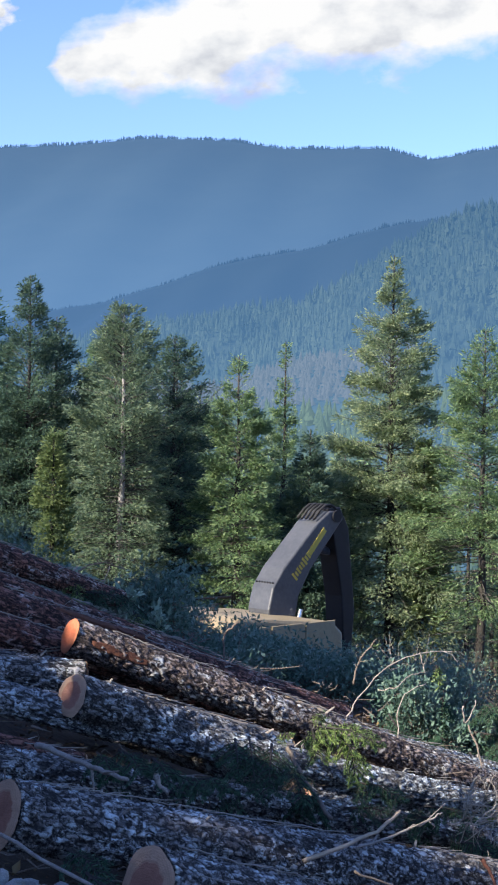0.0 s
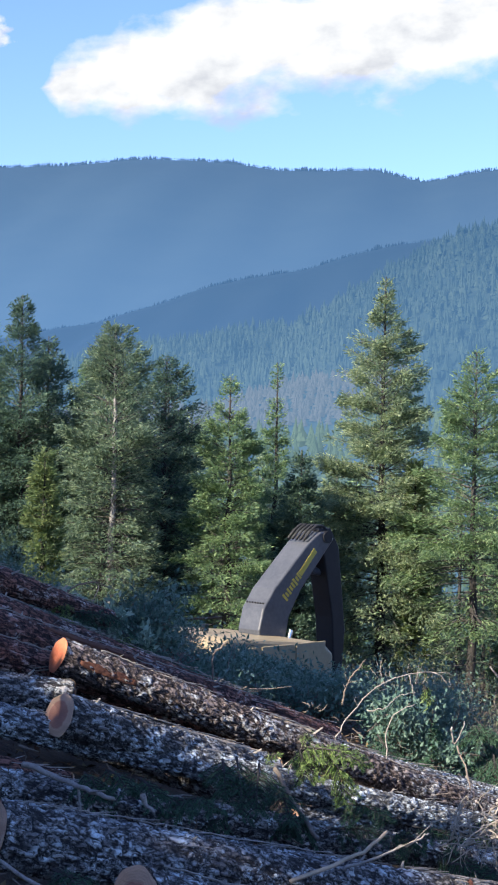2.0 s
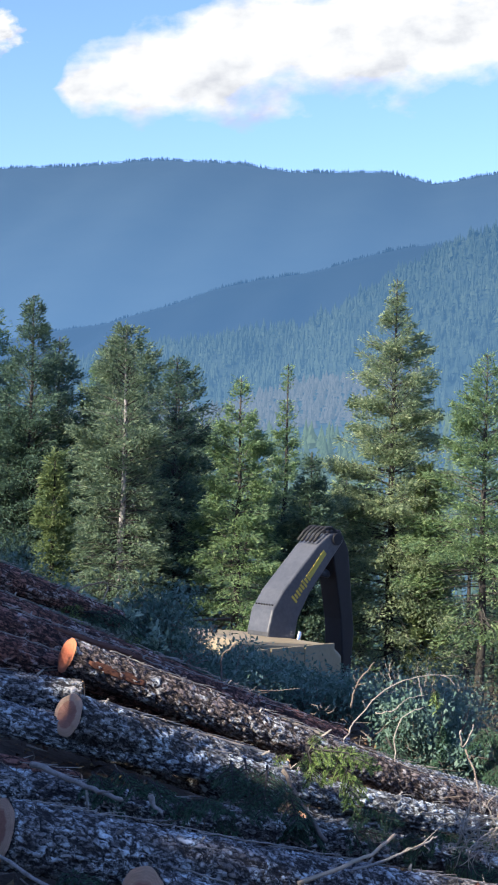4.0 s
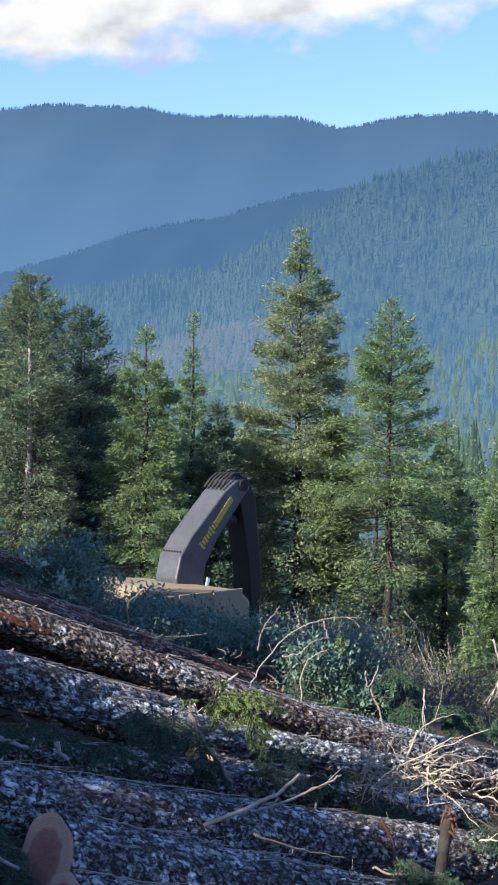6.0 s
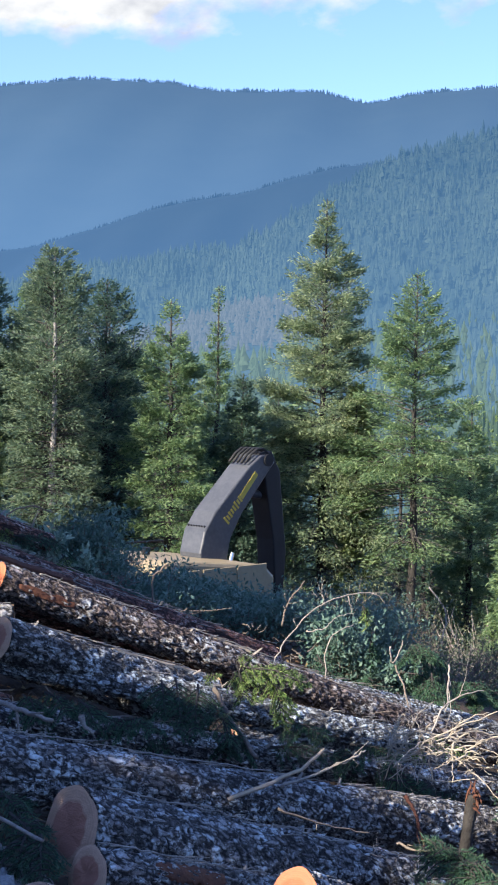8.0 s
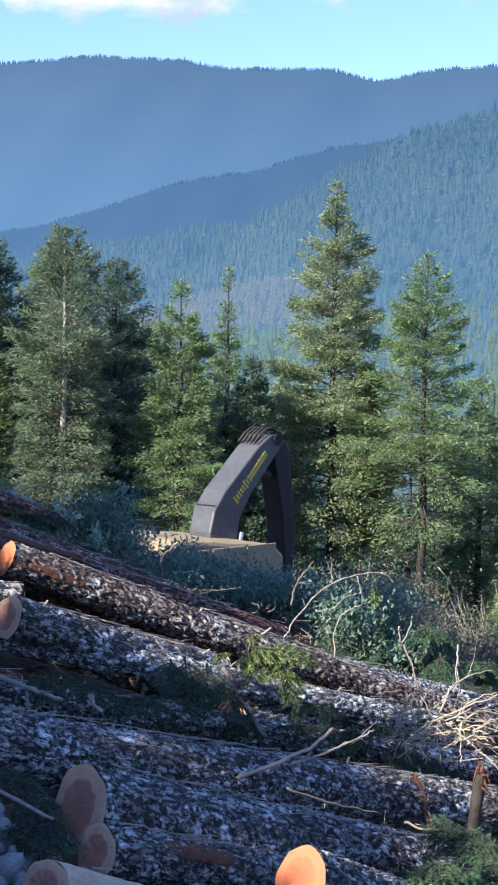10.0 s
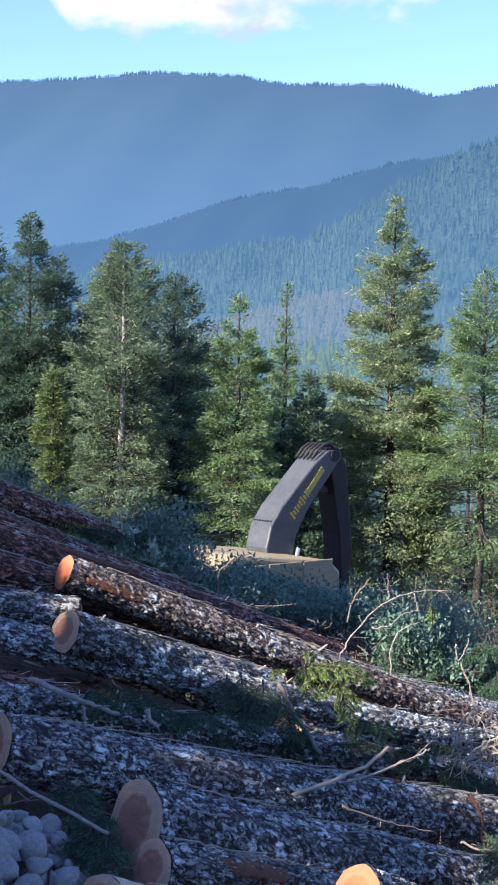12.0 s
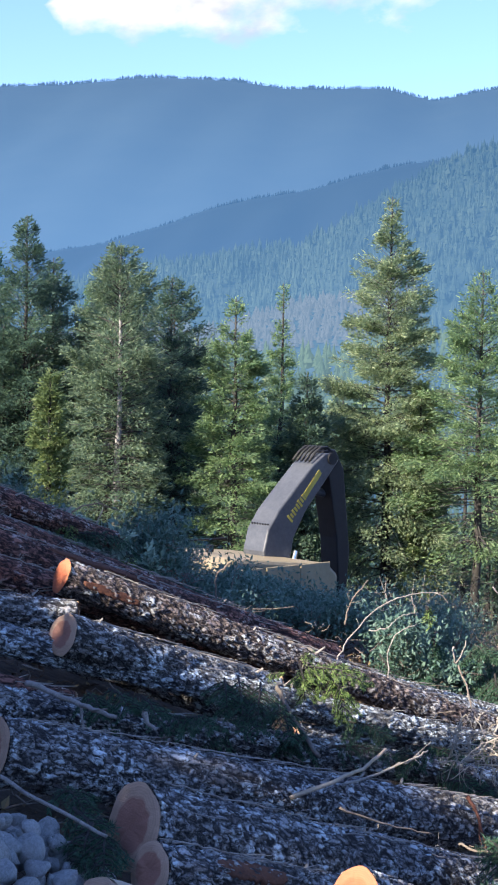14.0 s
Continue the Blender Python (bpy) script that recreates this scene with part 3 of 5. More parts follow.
SPEC = [
    # tip, radius, material, lowest limb, limbs, sprays, shape, label
    ((1.37, 52.00, 8.09), 3.2, FIR_OLIVE, 0.2, 250, 23000, 0.75, "tall olive-green fir with sparse lower limbs"),
    ((4.31, 50.00, 5.39), 3.0, FIR, 0.34, 160, 9500, 0.72, "green fir with a bare lower trunk"),
    ((-3.56, 48.00, 4.31), 2.3, FIR, 0.18, 160, 10000, 0.75, "bright green young fir with a straight trunk"),
    ((-2.73, 63.00, 5.79), 1.9, FIR, 0.10, 140, 6000, 1.1, "slender fir with a thin spire top"),
    ((-1.31, 49.00, 2.02), 1.5, FIR_SHADED, 0.06, 160, 9500, 0.6, "narrow fir with shade in its dark green"),
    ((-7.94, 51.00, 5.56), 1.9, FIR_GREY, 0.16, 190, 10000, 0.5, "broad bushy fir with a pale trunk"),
    ((-6.30, 54.00, 5.35), 3.1, FIR_SHADED, 0.08, 220, 14000, 0.42, "dense dark fir beside the bushy one"),
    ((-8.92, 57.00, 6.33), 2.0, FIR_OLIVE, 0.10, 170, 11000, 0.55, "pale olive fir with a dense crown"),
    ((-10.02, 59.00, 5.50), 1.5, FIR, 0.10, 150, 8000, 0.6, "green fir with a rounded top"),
    ((-7.00, 61.00, 5.07), 1.7, FIR_SHADED, 0.08, 150, 8500, 0.6, "small dark pointed fir"),
    ((-10.69, 50.00, 7.06), 2.9, FIR_SHADED, 0.05, 220, 16000, 0.65, "tall dark fir at the wood's edge"),
    ((-10.17, 52.00, 5.83), 2.9, FIR_SHADED, 0.05, 210, 15000, 0.55, "dense fir with deep shade in its dark colour"),
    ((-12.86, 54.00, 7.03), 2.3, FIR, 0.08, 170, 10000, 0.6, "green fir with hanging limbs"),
    ((-13.73, 52.00, 11.40), 2.2, FIR_SHADED, 0.10, 200, 12000, 0.6, "very tall dark fir at the slope's edge"),
    ((-11.42, 50.00, 3.43), 1.9, FIR_SHADED, 0.05, 160, 10000, 0.6, "dark bushy young fir"),
    ((-7.87, 40.00, 1.78), 0.62, FIR_YOUNG, 0.10, 120, 5500, 0.6, "small sunlit yellow-green fir"),
    ((6.50, 42.00, -0.71), 0.95, FIR, 0.05, 120, 5500, 0.8, "small green fir below the others"),
    ((8.69, 47.00, 0.17), 1.5, FIR, 0.05, 140, 7000, 0.8, "young green fir on the slope"),
    ((6.78, 55.00, 1.40), 1.5, FIR, 0.05, 150, 8000, 0.6, "bushy green fir behind the bare trunk"),
    ((2.44, 51.00, 1.83), 0.7, FIR_YOUNG, 0.10, 110, 4000, 0.6, "slim yellow-green young fir"),
    ((-7.82, 55.00, 4.32), 1.6, FIR_SHADED, 0.05, 150, 9000, 0.6, "fir in the stand with shade in its dark colour"),
    ((-6.51, 58.00, 3.21), 1.6, FIR_SHADED, 0.05, 150, 9000, 0.6, "fir in the stand with shade in its dark colour"),
]
for i, (tip, rad, mat, start, nb, ns, shp, lab) in enumerate(SPEC):
    conifer(tip, rad, mat, 20 + i, start, int(nb * 1.5), int(ns * 3.5), 0.155, shp, lab, bare=(80, 70, 80, 80, 80, 80, 80, 80)[i] if i < 8 else 20)

conifer((-7.10, 47.00, 5.75), 2.1, FIR_GREY, 60, 0.22, 300, 36000, 0.15, 0.3, "broad round-topped fir with a pale grey trunk", bare=110, bark=BARK_PALE, trunk_r=0.16)

# unseen firs added beside the pile, tops set to shade and dapple it
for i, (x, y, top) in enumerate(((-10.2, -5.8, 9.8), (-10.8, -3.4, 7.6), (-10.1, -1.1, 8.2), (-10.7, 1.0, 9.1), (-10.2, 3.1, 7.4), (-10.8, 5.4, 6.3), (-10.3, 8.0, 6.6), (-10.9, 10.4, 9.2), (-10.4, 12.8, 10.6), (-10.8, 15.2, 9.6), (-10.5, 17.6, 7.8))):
    conifer((x, y, top), 1.9, FIR_SHADED, 170 + i, 0.04, 170, 8000, 0.36, 0.45, "dense dark unseen fir added to shade the log pile", group="firs beside the pile")

# back rows of the stand, on the falling slope
rng = np.random.default_rng(77)
for i in range(34):
    a = -0.30 + 0.50 * (i + rng.uniform(0, 1)) / 34
    d = rng.uniform(64, 92)
    top = np.interp(a, [-0.3, -0.12, -0.05, 0.0, 0.05, 0.10, 0.16, 0.2], [0.05, 0.04, 0.015, 0.015, 0.01, -0.02, -0.05, -0.05]) + rng.uniform(-0.03, 0.005)
    conifer((a * d, d, 1.6 + top * d), rng.uniform(1.2, 1.9), (FIR, FIR_OLIVE, FIR_SHADED)[i % 3], 200 + i, 0.1, 110, 4500, 0.32, rng.uniform(0.55, 0.85),
            "fir in the back of the stand", group="firs in the back rows")


# ---- broadleaf trees, shrubs, brush ----
def bush(name, at, rx, rz, mat, seed, leaves=1500, leaf=0.12, stems=14, stem_mat=None, label="", category="shrub", group="", lumps=7, wide=0.45):
    """Stems fanning from the ground with leaves in uneven clumps."""
    rng = np.random.default_rng(seed)
    ob = thing(name, at, label, category, group)
    paths, ends = [], []
    for i in range(stems):
        a, rr, hh = rng.uniform(0, 6.28), rx * math.sqrt(rng.uniform(0.05, 1)), rz * rng.uniform(0.55, 1.05)
        pts = []
        for k in range(6):
            t = k / 5
            pts.append(((math.cos(a) * rr * t ** 0.8 + rng.normal(0, 0.05) * rx * t, math.sin(a) * rr * t ** 0.8 + rng.normal(0, 0.05) * rx * t, hh * (t - 0.12 * t * t) - 0.05), (0.008 + 0.009 * rz) * (1 - 0.85 * t)))
        paths.append(pts)
        ends += [pts[3][0], pts[4][0], pts[5][0]]
        for k in range(2):
            b = Vector(pts[rng.integers(2, 5)][0])
            e = b + Vector(rng.normal(0, 0.3, 3)) * rx * 0.8
            e.z = max(e.z, 0.05)
            paths.append([(tuple(b), 0.004 + 0.004 * rz), (tuple((b + e) / 2 + Vector(rng.normal(0, 0.04, 3))), 0.004 + 0.002 * rz), (tuple(e), 0.003)])
            ends.append(tuple(e))
    v, f = tubes(paths, 4)
    tagged(solid("stemwork", v, f, stem_mat or TWIG_DARK, ob), kind="stuff")
    if leaves:
        c = np.array(ends)[rng.integers(0, len(ends), leaves)]
        P0 = c + rng.normal(0, 1, (leaves, 3)) * np.array([rx, rx, rz * 0.7]) * 0.21
        P0[:, 2] = np.maximum(P0[:, 2], 0.02)
        D = rng.normal(size=(leaves, 3)) + np.array([0, 0, 0.25])
        L = leaf * rng.uniform(0.6, 1.4, leaves)
        V, Fc = blades(P0, D, L, L * wide * rng.uniform(0.8, 1.2, leaves), rng, 0.15)
        solid("foliage", V, Fc, mat, ob)
    return ob


rng = np.random.default_rng(5)
for i in range(30):
    y = rng.uniform(19.0, 28.5)
    x = rng.uniform(-0.17, 0.055) * y
    wide, tall = rng.uniform(0.4, 0.9), rng.uniform(0.35, 0.95)
    if -0.1 < x / y < 0.0:
        tall = max(0.2, min(tall, 1.68 - 0.137 * y - gz(x, y)))
    bush("shrub", (x, y, gz(x, y)), wide, tall, SHRUB, 300 + i, 3400, 0.07, 20, None,
         "blue-green broadleaf evergreen shrub behind the logs", group="evergreen shrubs")
for at, rx, rz in (((-2.87, 21.00, -0.78), 0.36, 1.2), ((-2.59, 22.00, -1.18), 0.5, 0.9), ((-5.47, 23.00, -0.15), 0.9, 1.3), ((-5.06, 24.00, -0.47), 0.8, 1.1), ((0.89, 23.00, -1.72), 0.9, 1.5), ((1.43, 22.00, -1.81), 0.7, 1.3), ((-1.99, 26.50, -2.05), 0.6, 0.6), ((-0.98, 26.00, -2.1), 0.55, 0.45)):
    bush("shrub", (at[0], at[1], at[2] - rz * 0.75), rx, rz, SHRUB, int(at[0] * 100) + 999, 4200, 0.058, 14, None, "blue-green broadleaf evergreen shrub behind the logs", group="evergreen shrubs")
for k, (at, rx, rz) in enumerate((((-2.72, 17.9, -0.95), 0.3, 0.85), ((-2.45, 17.8, -0.95), 0.22, 0.6), ((-3.36, 17.7, -0.5), 0.2, 0.55), ((-3.05, 18.2, -0.6), 0.25, 0.5))):
    bush("leafy_sprig", at, rx, rz, PALE_LEAF, 540 + k, 520, 0.1, 7, None, "pale green broad-leaved sprigs behind the crest logs", "shrub", "leafy sprigs", wide=0.4)
for i in range(36):
    y = rng.uniform(40, 56)
    x = rng.uniform(-0.27, 0.19) * y
    bush("undergrowth", (x, y, gz(x, y)), rng.uniform(0.9, 1.6), rng.uniform(1.6, 3.4), SCRUB, 400 + i, 1500, 0.075, 34, TWIG if i % 2 else TWIG_DARK,
         "tangled green and brown undergrowth between trunks", group="undergrowth clumps")
for i in range(16):
    y = rng.uniform(24, 38)
    x = rng.uniform(0.05, 0.19) * y
    bush("brush", (x, y, gz(x, y)), rng.uniform(1.0, 1.7), rng.uniform(0.9, 1.7), SCRUB, 460 + i, 1300, 0.065, 30, TWIG_DARK,
         "tangle of bare grey brush with few leaves", group="bare brush")
for i, (at, h) in enumerate((((17.48, 120.00, -0.26), 17), ((21.27, 124.00, 0.19), 17), ((15.59, 128.00, -1.71), 14), ((23.65, 122.00, -0.38), 16))):
    bush("broadleaf_tree", (at[0], at[1], at[2] - h - 3.2), 4.6, h, BROAD, 500 + i, 16000, 0.28, 60, TWIG_DARK, "sunlit yellow-green broadleaf tree in the valley", "tree", "valley broadleaf trees", wide=0.6)


# ---- log pile ----
def log(a, b, r0, r1, bark, ends, seed, label, plates=1.0, step=0.022, sides=80):
    """A felled log: bark body with cracked plates, sawn faces at both ends."""
    rng = np.random.default_rng(seed)
    a, b = Vector(a), Vector(b)
    ax = (b - a)
    length = ax.length
    q = ax.to_track_quat("Z", "Y").to_matrix().to_4x4()
    ob = new("log")
    ob.empty_display_size = 0.2
    ob.matrix_world = Matrix.Translation(a) @ q
    tagged(ob, label, "log", "logs in the pile")
    rows_n = max(6, int(length / step))
    V, plate = [], []
    o = Vector((seed * 3.1, seed * 1.7, 0))
    for i in range(rows_n + 1):
        t = i / rows_n
        zz = t * length
        r = r0 + (r1 - r0) * t
        bend = 0.02 * math.sin(t * 5 + seed)
        for k in range(sides):
            an = 2 * math.pi * k / sides
            c, s = math.cos(an), math.sin(an)
            p = Vector((c * r * 21, s * r * 21, zz * (10.0 if plates > 0.7 else 4.0))) + o
            p = p + noise.noise_vector(p * 0.8) * 1.15
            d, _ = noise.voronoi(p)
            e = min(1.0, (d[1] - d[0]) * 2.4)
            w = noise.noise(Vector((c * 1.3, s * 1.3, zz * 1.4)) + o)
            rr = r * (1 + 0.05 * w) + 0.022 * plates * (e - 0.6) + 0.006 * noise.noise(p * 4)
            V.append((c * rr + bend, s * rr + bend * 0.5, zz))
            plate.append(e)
    Fc = []
    for i in range(rows_n):
        for k in range(sides):
            m = i * sides + k
            m2 = i * sides + (k + 1) % sides
            Fc.append((m, m2, m2 + sides, m + sides))
    for i in (0, rows_n):
        V.append((0, 0, i / rows_n * length))
        plate.append(0.0)
        for k in range(sides):
            Fc.append((len(V) - 1, i * sides + k, i * sides + (k + 1) % sides))
    body = solid("bark", V, Fc, bark, ob, smooth=True)
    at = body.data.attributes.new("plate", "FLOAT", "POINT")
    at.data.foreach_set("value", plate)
    up = ob.matrix_world.to_3x3().inverted() @ Vector((0.0, -0.25, 1.0))
    top = math.atan2(up.y, up.x)
    paths = []
    # Loose bark slivers on the top edge, pale to stand for its lit rim.
    for k in range(int(length * 5)):
        an, z0, ll = top + rng.normal(0, 0.35), rng.uniform(0.02, 0.98) * length, rng.uniform(0.04, 0.3)
        rr = (r0 + (r1 - r0) * z0 / length) * 1.03 + 0.006
        z1 = min(z0 + ll, length)
        a2 = an + rng.normal(0, 0.12)
        lift = rng.uniform(0.0, 0.02)
        paths.append([((math.cos(an) * rr, math.sin(an) * rr, z0), 0.0035), ((math.cos(a2) * (rr + lift), math.sin(a2) * (rr + lift), (z0 + z1) / 2), 0.004), ((math.cos(a2) * (rr + lift * 2), math.sin(a2) * (rr + lift * 2), z1), 0.002)])
    for k in range(int(length * 1.3)):
        an, z0, ll = top + rng.normal(0, 0.8), rng.uniform(0.05, 0.95) * length, rng.uniform(0.03, 0.09)
        rr = (r0 + (r1 - r0) * z0 / length)
        paths.append([((math.cos(an) * rr * 0.9, math.sin(an) * rr * 0.9, z0), 0.014), ((math.cos(an) * (rr + ll), math.sin(an) * (rr + ll), z0 + rng.uniform(0, 0.06)), 0.008)])
    v, f = tubes(paths, 5)
    tagged(solid("bark_sliver", v, f, TWIG, ob, "loose bark slivers paled as lit rims, and limb stubs"), kind="stuff")
    for zz, r, sgn in ((0, r0, -1), (length, r1, 1)):
        n = 40
        v, f = [(0, 0, 0)], []
        for ring in range(1, 6):
            for k in range(n):
                an = 2 * math.pi * k / n
                rr = ring / 5 * (1 + 0.04 * math.sin(3 * an + seed) + 0.02 * math.sin(7 * an))
                v.append((rr * math.cos(an), rr * math.sin(an), (0.05 if ring < 5 else 0.0) + 0.015 * rng.normal() * (1 < ring < 5)))
        for k in range(n):
            f.append((0, 1 + k, 1 + (k + 1) % n))
        for ring in range(4):
            for k in range(n):
                p0, p1 = 1 + ring * n + k, 1 + ring * n + (k + 1) % n
                f.append((p0, p0 + n, p1 + n, p1))
        cap = solid("cut_end", v, f, ends, ob, smooth=True)
        bend = 0.02 * math.sin((zz / length) * 5 + seed)
        cap.matrix_local = Matrix.Translation((bend, bend * 0.5, zz + sgn * 0.01)) @ (pose(0, 0, 0, 180) if sgn < 0 else Matrix()) @ Matrix.Diagonal((r * 1.0, r * 1.0, 0.25, 1))
    return ob


LOGS = [
    ((-2.13, 9.20, -0.71), (1.81, 12.10, -1.99), 0.215, 0.2, BARK, END, "large bark-covered log with pale lichen"),
    ((-1.15, 8.40, -0.90), (1.00, 10.20, -1.81), 0.25, 0.2, BARK, END, "thick log with a brown sawn end"),
    ((-0.99, 7.90, -0.98), (0.48, 9.40, -1.70), 0.15, 0.14, BARK, END, "log with a stripped reddish patch"),
    ((0.09, 7.60, -0.99), (0.93, 8.60, -1.60), 0.155, 0.15, BARK, END_ORANGE, "short log with a sunlit orange end"),
    ((-3.39, 11.20, -0.23), (1.38, 14.40, -1.80), 0.135, 0.12, BARK_GREY, END, "grey lichen-covered log under fir boughs"),
    ((-2.18, 11.80, -0.44), (-0.62, 13.50, -1.18), 0.17, 0.16, BARK, END, "dark furrowed log with a shaded brown end"),
    ((-2.56, 13.70, -0.22), (3.01, 17.20, -2.74), 0.165, 0.15, BARK_BROWN, END_ORANGE, "long mottled log with an orange end"),
    ((-0.64, 16.40, -1.40), (3.78, 19.20, -3.01), 0.13, 0.11, BARK_GREY, END, "thin grey log at the pile's back"),
    ((-4.31, 14.00, 0.30), (-0.09, 17.10, -1.53), 0.2, 0.17, BARK_RED, END, "red-brown log with stripped bark streaks"),
    ((-4.06, 13.20, 0.13), (-0.78, 15.60, -1.23), 0.17, 0.15, BARK_RED, END, "red-brown log at the pile's crest"),
    ((-4.68, 15.20, 0.70), (-2.70, 17.60, -0.29), 0.2, 0.1, BARK_RED, END, "dark log on top of the pile"),
    ((-4.53, 14.70, 0.45), (-0.37, 18.40, -1.65), 0.18, 0.15, BARK_RED, END, "red-brown log half buried on the crest"),
    ((-3.84, 12.50, -0.23), (-2.37, 13.20, -0.54), 0.17, 0.16, BARK, END, "dark log wedged inside the pile"),
    ((-3.28, 10.70, -0.55), (-2.02, 11.30, -0.85), 0.19, 0.07, BARK_RED, END, "broken brown log chunk in the pile"),
    ((-2.72, 10.70, -0.71), (2.09, 14.00, -2.15), 0.14, 0.12, BARK, END, "dark log buried between larger logs"),
    ((-0.42, 13.15, -1.5), (1.70, 15.20, -2.16), 0.14, 0.13, BARK, END, "dark log deep between the grey logs"),
    ((-2.32, 12.60, -0.73), (-0.66, 13.40, -1.41), 0.13, 0.12, BARK, END, "dark log buried under the grey one"),
]
PILE = []
for i, (a, b, r0, r1, bk, en, lab) in enumerate(LOGS):
    PILE.append(log(a, b, r0, r1, bk, en, 3 + i, lab, 0.6 if bk is BARK_RED else 1.0))
log((-1.13, 7.10, -0.91), (-0.26, 8.40, -1.59), 0.14, 0.13, PEELED, END, 41, "peeled pale log with a tan sawn end", plates=0.15)


# ---- machine ----
def prism(profile, width, bevel=0.03):
    """A side profile in (y, z) given a width across x, with eased edges."""
    bm = bmesh.new()
    l = [bm.verts.new((-width / 2, y, z)) for y, z in profile]
    r = [bm.verts.new((width / 2, y, z)) for y, z in profile]
    n = len(profile)
    bm.faces.new(l[::-1])
    bm.faces.new(r)
    for i in range(n):
        bm.faces.new((l[i], l[(i + 1) % n], r[(i + 1) % n], r[i]))
    bmesh.ops.recalc_face_normals(bm, faces=bm.faces[:])
    if bevel:
        bmesh.ops.bevel(bm, geom=[e for e in bm.edges if len(e.link_faces) == 2 and e.calc_face_angle() > 0.4], offset=bevel, segments=2, affect="EDGES", profile=0.5)
    return bm


MACHINE_AT = (-2.15, 31.6)
mz = gz(*MACHINE_AT)
loader = thing("log_loader", (*MACHINE_AT, mz), "tan tracked forestry machine with a raised dark boom", "forestry machine", turn=-43)
TOP = -1.87 - mz
for sx in (-1, 1):
    bm = box((0.62, 4.2, 0.95), (sx * 1.15, 0, 0.5), 0.3, 4)
    tk = part("track", bm, RUBBER, loader, "black steel crawler track")
    for k in range(12):
        part("track_pad", box((0.66, 0.2, 0.06), (sx * 1.15, -1.75 + k * 0.32, 1.0), 0.015, 1), PAINT_DARK, tk)
part("turntable", rod((0, 0, 0.9), (0, 0, 1.15), 0.75, 28), PAINT_DARK, loader)
body = part("body", prism([(-2.1, 1.15), (1.2, 1.15), (1.2, TOP - 0.5), (0.9, TOP - 0.26), (-1.7, TOP), (-2.0, TOP - 0.12), (-2.15, TOP - 0.5)], 2.9, 0.08), PAINT_TAN, loader, "tan painted engine housing")
body.location.x = 0.22
part("counterweight", prism([(-2.3, 1.2), (-1.7, 1.2), (-1.7, TOP - 0.6), (-2.2, TOP - 0.6), (-2.4, TOP - 0.85)], 2.4, 0.08), PAINT_TAN, loader)
for k, (x0, w) in enumerate(((-0.75, 0.75), (0.15, 0.85), (0.92, 0.5))):
    hp = part("hatch", box((w, 0.04, 0.36), (x0, -2.14, TOP - 0.36), 0.012, 1), PAINT_TAN, loader)
    part("handle", box((0.12, 0.03, 0.03), (x0 + w * 0.3, -2.17, TOP - 0.36), 0.008, 1), PAINT_DARK, hp)
for k in range(3):
    part("side_panel", box((0.03, 0.85, 0.55), (1.68, -1.4 + k * 0.95, TOP - 0.5), 0.01, 1), PAINT_TAN, loader)
part("beacon", rod((0.35, -1.2, TOP - 0.02), (0.35, -1.2, TOP + 0.12), 0.09, 14), PAINT_DARK, loader, "small black roof beacon")
part("rail", rod((-1.1, -1.6, TOP + 0.06), (-1.1, 0.6, TOP + 0.02), 0.025, 8), PAINT_DARK, loader)

B0, BX = TOP - 0.55, 0.12
boom = part("boom", prism([(0.3, B0), (0.24, B0 + 0.45), (0.36, B0 + 0.9), (0.66, B0 + 1.3), (1.65, B0 + 2.22), (2.02, B0 + 2.46), (2.34, B0 + 2.46), (2.44, B0 + 2.28), (2.25, B0 + 2.08), (1.45, B0 + 1.22), (1.12, B0 + 0.7), (0.98, B0)], 0.64, 0.035), PAINT_GREY, loader, "dark grey box-section boom with yellow decals")
boom.location.x = BX
# yellow decal bars along the boom's sides
bdir = Vector((0, 0.93, 1.02)).normalized()
for sx in (-1, 1):
    for k in range(16):
        c = Vector((sx * 0.326, 0.86, B0 + 1.2)) + bdir * (0.085 * k) + Vector((0, 0.12, -0.1))
        turn = Euler((math.atan2(bdir.z, bdir.y), 0, 0)).to_matrix().to_4x4()
        part("decal_bar", box((0.012, 0.05 if k < 8 else 0.087, (0.2, 0.12, 0.16, 0.12, 0.14)[k % 5] if k < 8 else 0.13), c, 0, 1, turn), PAINT_YEL, boom, "yellow decal bar")
for k in range(7):
    part("bolt", rod((-0.24 + k * 0.08, 0.44, B0 + 0.98), (-0.24 + k * 0.08, 0.41, B0 + 1.01), 0.02, 6), PAINT_DARK, boom)
for k in range(5):
    bx = -0.24 + 0.12 * k
    pts = [((bx, 1.6 + 0.18 * j, B0 + 2.3 + 0.3 * math.sin(j * 0.63)), 0.03) for j in range(6)]
    v, f = tubes([pts], 7)
    solid("hose", v, f, RUBBER, boom, "black hydraulic hose loop", smooth=True)
for sx in (-1, 1):
    cy = part("cylinder", rod((sx * 0.42, 0.72, B0 - 0.7), (sx * 0.42, 0.92, B0 - 0.1), 0.1, 14), PAINT_GREY, boom)
    part("piston_rod", rod((sx * 0.42, 0.92, B0 - 0.1), (sx * 0.42, 1.08, B0 + 0.42), 0.05, 12), STEEL, cy, "bright chrome piston rod")
stick = part("stick", prism([(2.05, B0 + 2.5), (2.4, B0 + 2.54), (2.68, B0 + 2.1), (2.92, B0 + 0.3), (2.82, B0 - 0.9), (2.62, B0 - 0.9), (2.5, B0 + 0.6), (2.2, B0 + 2.0)], 0.52, 0.03), PAINT_DARK, loader, "black stick arm hanging from the boom")
stick.location.x = BX
part("pivot_pin", rod((-0.36, 2.22, B0 + 2.34), (0.36, 2.22, B0 + 2.34), 0.13, 16), PAINT_DARK, stick)
